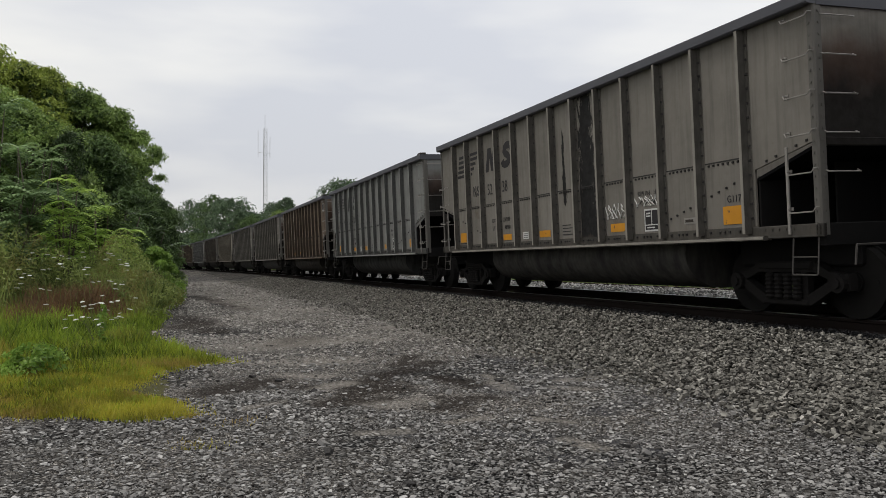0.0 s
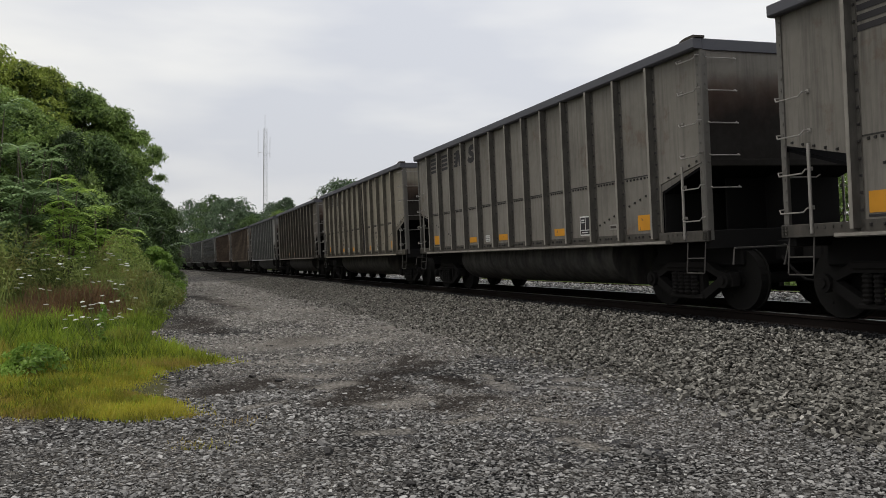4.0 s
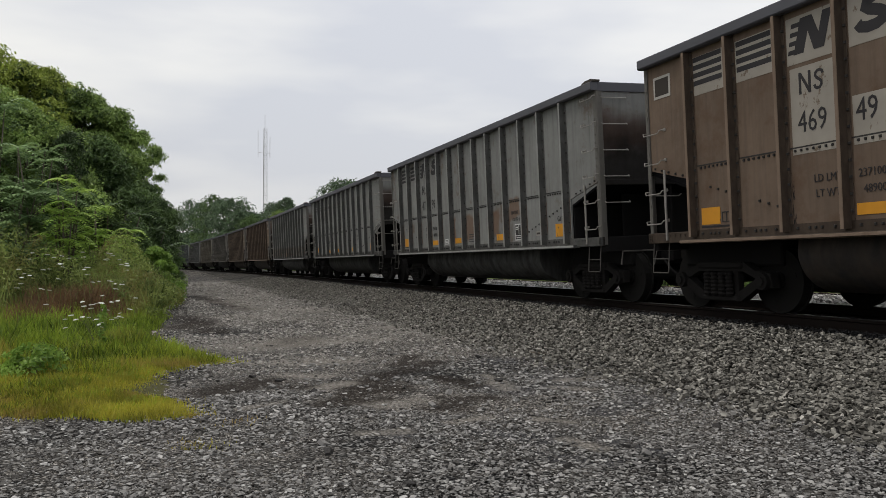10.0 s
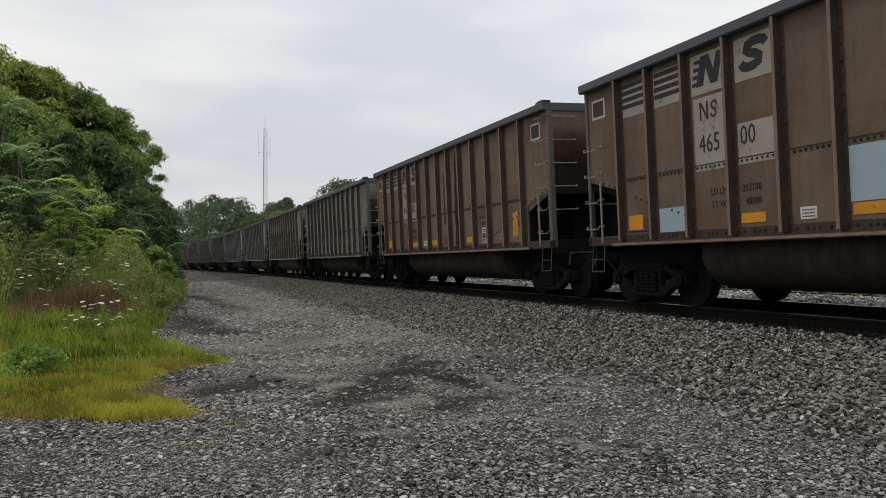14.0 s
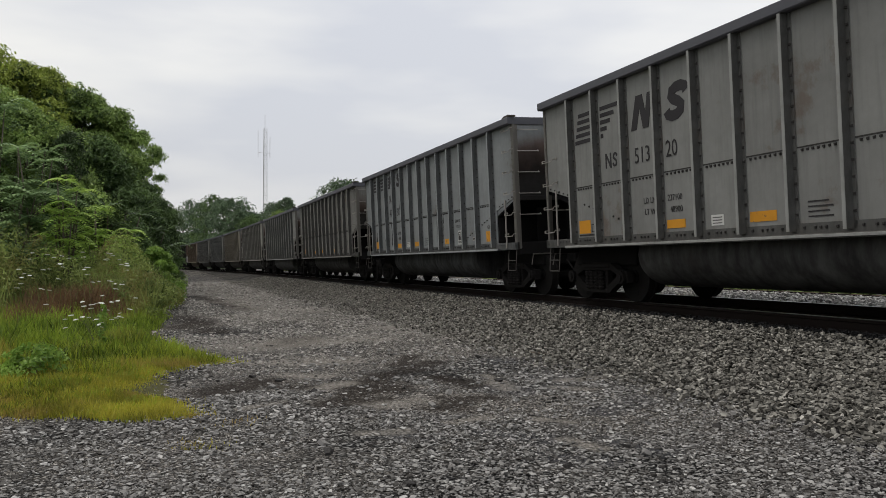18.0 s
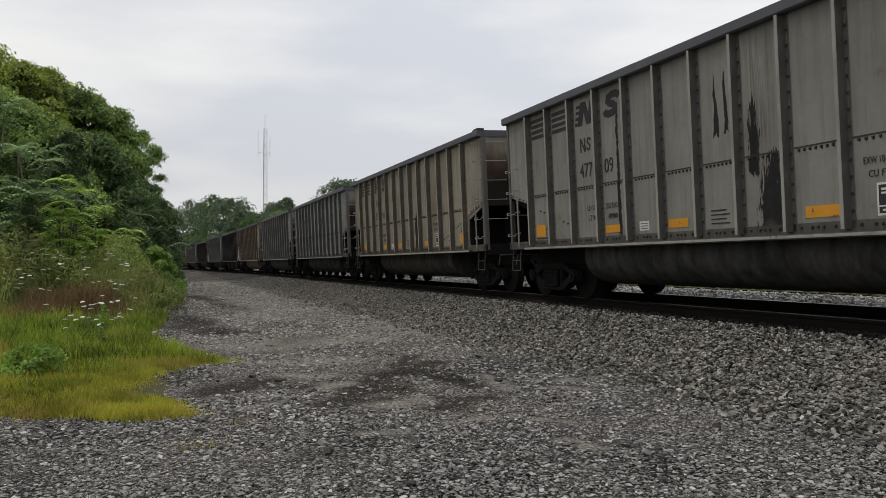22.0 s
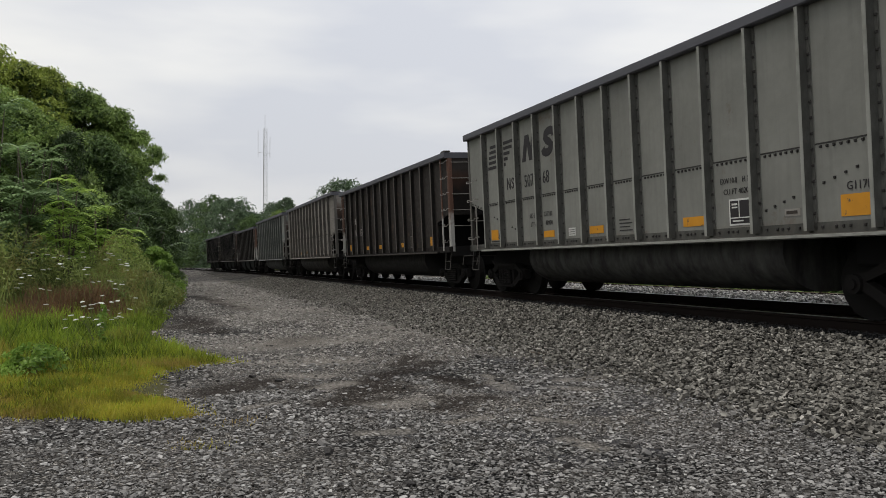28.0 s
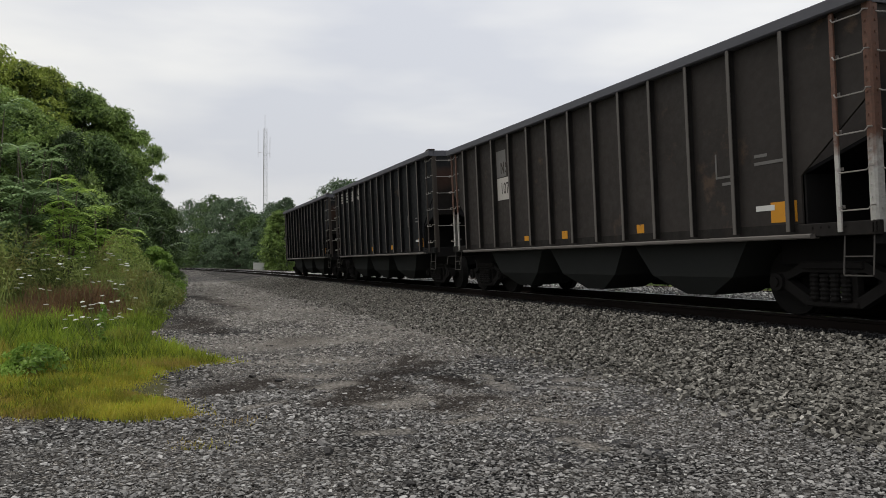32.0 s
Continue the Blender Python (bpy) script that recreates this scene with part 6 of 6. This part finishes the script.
# grass, weeds and shrubs
def blades(name, x, y, z, height, rng, width=0.012, slack=0.20):
    n = len(x)
    a = rng.uniform(0, 2 * math.pi, n)
    side = np.stack([np.cos(a), np.sin(a), np.zeros(n)], -1) * (width * rng.uniform(0.6, 1.4, n))[:, None]
    lean = np.stack([rng.normal(0, slack, n), rng.normal(0, slack, n), np.ones(n)], -1) * height[:, None]
    base = np.stack([x, y, z], -1)
    mid = base + lean * 0.55
    tip = base + lean * np.array((1.45, 1.45, 1.0))
    v = np.stack([base - side, base + side, mid + side * 0.8, mid - side * 0.8, tip], 1).reshape(-1, 3)
    i = np.arange(n)[:, None] * 5
    f = np.concatenate([i + np.array([[0, 1, 2]]), i + np.array([[0, 2, 3]]), i + np.array([[3, 2, 4]])], 1).reshape(-1, 3)
    return raw_mesh(name, v, f)

def ground_at(x, y):
    return ground_z(x, y - line_y(x))

M["grass"] = leafy("bright_grass", (0.035, 0.060, 0.006), (0.37, 0.43, 0.045), (0.42, 0.33, 0.08), 0.35)
M["grass_tall"] = leafy("tall_green_grass", (0.019, 0.044, 0.005), (0.290, 0.396, 0.044), (0.352, 0.334, 0.062), 0.3)
M["grass_dry"] = leafy("yellowed_grass", (0.06, 0.072, 0.008), (0.46, 0.42, 0.055), (0.46, 0.31, 0.11), 0.35)
M["weed"] = leafy("weed_leaves", (0.022, 0.043, 0.010), (0.275, 0.335, 0.095), (0.224, 0.198, 0.065), 0.35)
M["dry"] = leafy("dry_brown_weeds", (0.060, 0.036, 0.016), (0.20, 0.120, 0.060))
M["petal"] = plain("white_flower_heads", (0.72, 0.73, 0.66), 0.8, 0.0, 20.0, 0.2)
rng = np.random.default_rng(8)
def lot_edge(x):
    """Where the grass ends towards the lot, for a place along the line."""
    return np.interp(x, [-60, -40, -24, -18, -15, -13, -11.4, -10.7, -9.8, -8.6, -7.9, -7.0, -6.8],
                     [1.6, 0.9, 0.4, -0.1, -0.35, 0.1, 0.85, 0.75, 0.0, -0.35, 0.15, 0.35, -0.5])
def in_grass(n, x0, x1, y0, ragged=0.25):
    x = -np.exp(rng.uniform(math.log(-x1), math.log(-x0), n))
    y = lot_edge(x) + rng.normal(0, ragged * 0.4, n) - np.abs(rng.uniform(0, 1, n)) * (lot_edge(x) - y0)
    keep = x + 0.08 * np.sin(y * 7) + rng.normal(0, 0.06, n) < -6.9 + 0.55 * np.minimum(0, y - 0.2)
    return x[keep], y[keep]
x, y = in_grass(110000, -21, -6.7, -9.0)
tuft = 0.75 + 0.35 * np.sin(x * 2.9 + y * 1.3) * np.sin(y * 3.7 - x) + 0.2 * np.sin(x * 7 + y * 5)
h = np.interp(-x, [6.7, 8.0, 10, 13, 16, 24], [0.06, 0.09, 0.14, 0.26, 0.36, 0.45]) * tuft * rng.uniform(0.4, 1.4, len(x))
h *= np.clip((lot_edge(x) - y) / 0.5 + 0.45, 0.35, 1)
green = x + 0.6 * np.sin(y * 2.1) + rng.normal(0, 1.4, len(x)) < -12.3
tall_grass = part("tall_grass", blades("tall_grass", x[green], y[green], ground_at(x[green], y[green]) - 0.01, h[green], rng, 0.010), M["grass_tall"])
tagged(tall_grass, "tall bright green grass before the weeds", "grass", kind="stuff")
x, y, h = x[~green], y[~green], h[~green]
grass = part("grass", blades("grass", x, y, ground_at(x, y) - 0.01, h, rng, 0.008), M["grass"])
x, y = in_grass(60000, -11.0, -6.75, -4.0)
for tx, ty, tn in ((-6.01, 0.26, 90), (-6.66, 0.57, 50), (-10.90, 0.78, 300)):
    x, y = np.append(x, rng.normal(tx, 0.10, tn)), np.append(y, rng.normal(ty, 0.12, tn))
h = rng.uniform(0.03, 0.11, len(x)) * np.clip((lot_edge(x) - y) / 0.4 + 0.5, 0.4, 1)
dry_grass = part("dry_grass", blades("dry_grass", x, y, ground_at(x, y) - 0.005, h, rng, 0.004), M["grass_dry"])
tagged(dry_grass, "short yellowing grass along the gravel edge", "grass", kind="stuff")
tagged(grass, "bright yellow-green grass at the edge of the gravel lot", "grass", kind="stuff")

def leafy_patch(name, label, n, x0, x1, y0, y1, top, size, material, seed):
    r = np.random.default_rng(seed)
    x, y = r.uniform(x0, x1, n), r.uniform(y0, y1, n)
    hump = top * (0.65 + 0.35 * np.sin(x * 1.3 + 1) * np.sin(y * 1.7 + x * 0.4)) * r.uniform(0.15, 1.0, n) ** 0.6 * np.clip((lot_edge(x) - y) / 2.2 + 0.40, 0.40, 1)
    keep = (y < lot_edge(x) + 0.3 * np.sin(x * 3)) & ((x < -21.6) | (y < -3.2 + 0.4 * np.sin(x * 2)) | (y > -0.9))
    pts = np.stack([x, y, ground_at(x, y) + hump], -1)[keep]
    ob = part(name, leaf_mesh(name, pts, r.uniform(0.5, 1.2, len(pts)) * size, r, None, 0.6, 0.3, 0.1), M[material])
    return tagged(ob, label, "weeds", kind="stuff")
leafy_patch("weeds", "tall tangled green weeds before the trees", 66000, -26, -18.5, -11, 0.6, 2.3, 0.075, "weed", 5)
leafy_patch("weeds", "dense low growth along the gravel road", 34000, -52, -24, -9, 1.6, 1.9, 0.09, "leaf_a", 6)
x = rng.uniform(-21.6, -17.0, 5200)
y = rng.uniform(-2.75, -0.85, len(x)) + rng.normal(0, 0.15, len(x))
h = (0.72 + 0.22 * np.sin(x * 2.3) * np.sin(y * 2.9)) * rng.uniform(0.45, 1.15, len(x)) * np.clip((-15.6 - x) / 2.5, 0.3, 1)
dry_weeds = part("dry_weeds", blades("dry_weeds", x, y, ground_at(x, y), h, rng, 0.009, 0.16), M["dry"])
tagged(dry_weeds, "olive-brown dried weed stalks among the grass", "weeds", kind="stuff")

def bush(name, label, x, y, height, radius, leaf, seed, n=3500, size=0.11, girth=0.03):
    r = np.random.default_rng(seed)
    pts, cs, out = crown_points(r, n, height, radius, 0.05, 30, 0.45)
    root = tagged(new(name), label, "bush")
    root.location = (x, y, LOW)
    part("stem", limb_mesh("stem", r, height * 0.8, radius, cs, girth), M["bark"], root)
    part("leaves", leaf_mesh("leaves", pts, r.uniform(0.5, 1.1, n) * size, r, out), M[leaf], root)
    return root
bush("bush", "bright green bush at the edge of the gravel road", -26.5, -0.10, 1.85, 0.62, "leaf_bush", 31, 5200, 0.085)
bush("bush", "bright green bush at the edge of the gravel road", -30.5, -0.6, 1.5, 0.9, "leaf_a", 35, 3500, 0.10)
bush("bush", "dark green bush beside the lot", -24.5, -0.5, 1.15, 0.8, "leaf_c", 32, 3500, 0.08)
bush("bush", "small feathery weed clump in the grass", -10.05, -1.36, 0.38, 0.34, "leaf_herb", 33, 1300, 0.045, 0.006)
bush("weed_plant", "tall single dark green weed in the grass", -12.5, -0.81, 0.72, 0.06, "leaf_herb", 34, 240, 0.045, 0.007)

def lace(x, y, h, seed):
    r = random.Random(seed)
    root = tagged(new("wildflower"), "white flat-topped wildflower on a thin stem", "wildflower", "wildflowers in the weeds")
    root.location = (x, y, float(ground_at(np.array([x]), np.array([y]))[0]))
    root.rotation_euler = (r.uniform(-0.22, 0.22), r.uniform(-0.22, 0.22), r.uniform(0, 6.28))
    spread_q = r.uniform(0.020, 0.036) if x > -15 else r.uniform(0.028, 0.052)
    def stem(bm):
        rod(bm, [(-0.05, 0.03, 0), (0.03, 0.02, h * 0.5), (0.05, 0.0, h)], 0.0028, 5)
    part("stem", mesh_of("stem", stem), M["weed"], root)
    def head(bm):
        for k in range(14):
            a, q = r.uniform(0, 6.28), spread_q * math.sqrt(r.random())
            px, py = 0.05 + q * math.cos(a), q * math.sin(a)
            prism(bm, [(px + 0.016 * math.cos(t), py + 0.016 * math.sin(t)) for t in (0, 1.26, 2.51, 3.77, 5.03)], "z", h + 0.01 - q * 0.15, h + 0.018 - q * 0.15)
    part("flower_head", mesh_of("flower_head", head), M["petal"], root)
r = random.Random(4)
for j in range(105):
    if j < 30:
        lace(r.uniform(-14.6, -12.4), r.gauss(-0.95, 0.28), r.uniform(0.35, 0.8), j)
    else:
        lace(r.uniform(-20.5, -15.5), r.uniform(-5.2, -0.7), r.uniform(0.8, 1.6), j)

# larger loose stones on the lot
r = random.Random(21)
STONES = [rocks("stone", np.zeros(1), np.zeros(1), np.zeros(1), np.ones(1), np.random.default_rng(300 + k), 0.7) for k in range(7)]
for j in range(70):
    x0 = -math.exp(r.uniform(math.log(4.2), math.log(15.0)))
    y0 = r.uniform(0.9, 5.6)
    stone = part("stone", STONES[j % 7], M["pebble"] if j % 3 else M["lump"])
    size = r.uniform(0.05, 0.10)
    stone.scale = (size, size, size)
    stone.rotation_euler = (0, 0, r.uniform(0, 6.28))
    stone.location = (x0, y0, float(ground_at(np.array([x0]), np.array([y0]))[0]) + size * 0.12)
    tagged(stone, "dark angular loose stone lying on the gravel" if j % 3 == 0 else "grey angular loose stone lying on the gravel", "stone", "loose stones on the lot")

# upright stalks rising out of the weeds
x = rng.uniform(-25, -18.5, 6000)
y = lot_edge(x) - 0.2 - rng.uniform(0, 1, len(x)) * (lot_edge(x) + 10.5)
h = (1.25 + 0.5 * np.sin(x * 1.3 + 1) * np.sin(y * 1.7)) * rng.uniform(0.5, 0.95, len(x))
keep = ~((x > -21.6) & (y > -3.2) & (y < -0.9)) | (rng.random(len(x)) < 0.06)
x, y, h = x[keep], y[keep], h[keep]
stalks = part("weed_stalks", blades("weed_stalks", x, y, ground_at(x, y), h, rng, 0.014, 0.13), M["weed"])
tagged(stalks, "upright green stalks rising out of the weeds", "weeds", kind="stuff")

stick = tagged(new("stick"), "weathered splinter of wood lying on the gravel", "stick")
def splinter(bm):
    rod(bm, [(-0.28, -0.06, 0.02), (0.0, 0.0, 0.03), (0.26, 0.10, 0.015)], [0.012, 0.022, 0.008], 5)
part("splinter", mesh_of("splinter", splinter), M["bark"], stick)
stick.matrix_basis = pose(-10.1, 4.95, float(ground_at(np.array([-10.1]), np.array([4.95]))[0]), 0, 0, 25)

# ======== radio mast and signal cabinet ========
mast = tagged(new("radio_mast"), "thin grey lattice radio mast with whip antennas", "mast")
mast.location = bearing(83.13, 180, LOW - 1.3)
def mast_legs(bm):
    for a in (90, 210, 330):
        c, s = math.cos(radians(a)), math.sin(radians(a))
        rod(bm, [(0.62 * c, 0.62 * s, 0), (0.45 * c, 0.45 * s, 33.0)], 0.05, 5)
def mast_lattice(bm):
    for k in range(33):
        q = 0.62 - 0.17 * k / 33
        p = [(q * math.cos(radians(a)), q * math.sin(radians(a))) for a in (90, 210, 330)]
        for i in range(3):
            a, b = p[i], p[(i + 1) % 3]
            rod(bm, [(*a, k * 1.0), (*b, k * 1.0 + 1.0)], 0.028, 4)
            rod(bm, [(*a, k * 1.0), (*b, k * 1.0)], 0.028, 4)
part("legs", mesh_of("legs", mast_legs), M["mast"], mast)
part("lattice", mesh_of("lattice", mast_lattice), M["mast"], mast)
def whip(bm):
    rod(bm, [(0, 0, 32.5), (0, 0, 36.0)], 0.05, 5)
part("top_antenna", mesh_of("top_antenna", whip), M["mast"], mast)
for sx, z0, z1 in ((-1.5, 26.5, 32.5), (1.1, 26.5, 31.0)):
    def arm(bm, sx=sx, z0=z0, z1=z1):
        rod(bm, [(0, 0, z0 + 1.0), (0, sx, z0 + 1.0)], 0.05, 4)
        rod(bm, [(0, sx, z0), (0, sx, z1)], 0.05, 5)
    part("side_antenna", mesh_of("side_antenna", arm), M["mast"], mast)

cabinet = tagged(new("signal_cabinet"), "pale grey trackside signal cabinet", "cabinet")
cabinet.location = bearing(83.5, 118)
cabinet.scale = (0.8, 0.8, 0.8)
def cab_body(bm):
    box(bm, -0.6, 0.6, -0.95, 0.95, 0, 1.9, 0.03)
def cab_roof(bm):
    box(bm, -0.68, 0.68, -1.03, 1.03, 1.9, 2.0, 0.02)
part("body", mesh_of("body", cab_body), M["cabinet"], cabinet)
part("roof", mesh_of("roof", cab_roof), M["cabinet"], cabinet)

# ======== movement ========
# small shifts that fit the train to the camera's view: seconds, metres
FIT_T = [0, 1, 2, 3, 6, 7, 8, 9, 10, 11, 12, 13, 14, 17, 18, 19, 20, 21, 22, 23, 24, 25, 28, 29, 30, 31, 32]
FIT_SHIFT = [0.03, -0.16, -0.06, -0.21, 0.0, 0.13, 0.02, -0.05, -0.14, -0.26, -0.31, -0.08, -0.15, -0.17, -0.01, -0.07, -0.12, -0.08, -0.09, 0.13, 0.16, 0.15, -0.16, -0.25, -0.06, 0.04, -0.06]
def train_at(t):
    """How far along the line the middle of car 0 stands at t seconds."""
    return -13.898 + 14.1754 * t - 0.000989 * t * t + 0.0000738 * t ** 3 + float(np.interp(t, FIT_T, FIT_SHIFT))

def motions():
    for root, k in TRAIN:
        walk(root, [(float(t), car_pose(train_at(t) - k * PITCH_L)) for t in range(33)])
    for a, wheels in WHEELS.items():
        rows = []
        for f in range(32 * FPS + 1):
            t = f / FPS
            rows.append((t, Matrix.Translation((a, 0, 0.457)) @ Matrix.Rotation((train_at(t) - train_at(0)) / 0.457, 4, "Y")))
        walk(wheels[0], rows)
        keyed = wheels[0].animation_data
        for w in wheels[1:]:
            w.rotation_mode = "QUATERNION"
            w.animation_data_create()
            w.animation_data.action = keyed.action
            w.animation_data.action_slot = keyed.action_slot

motions()
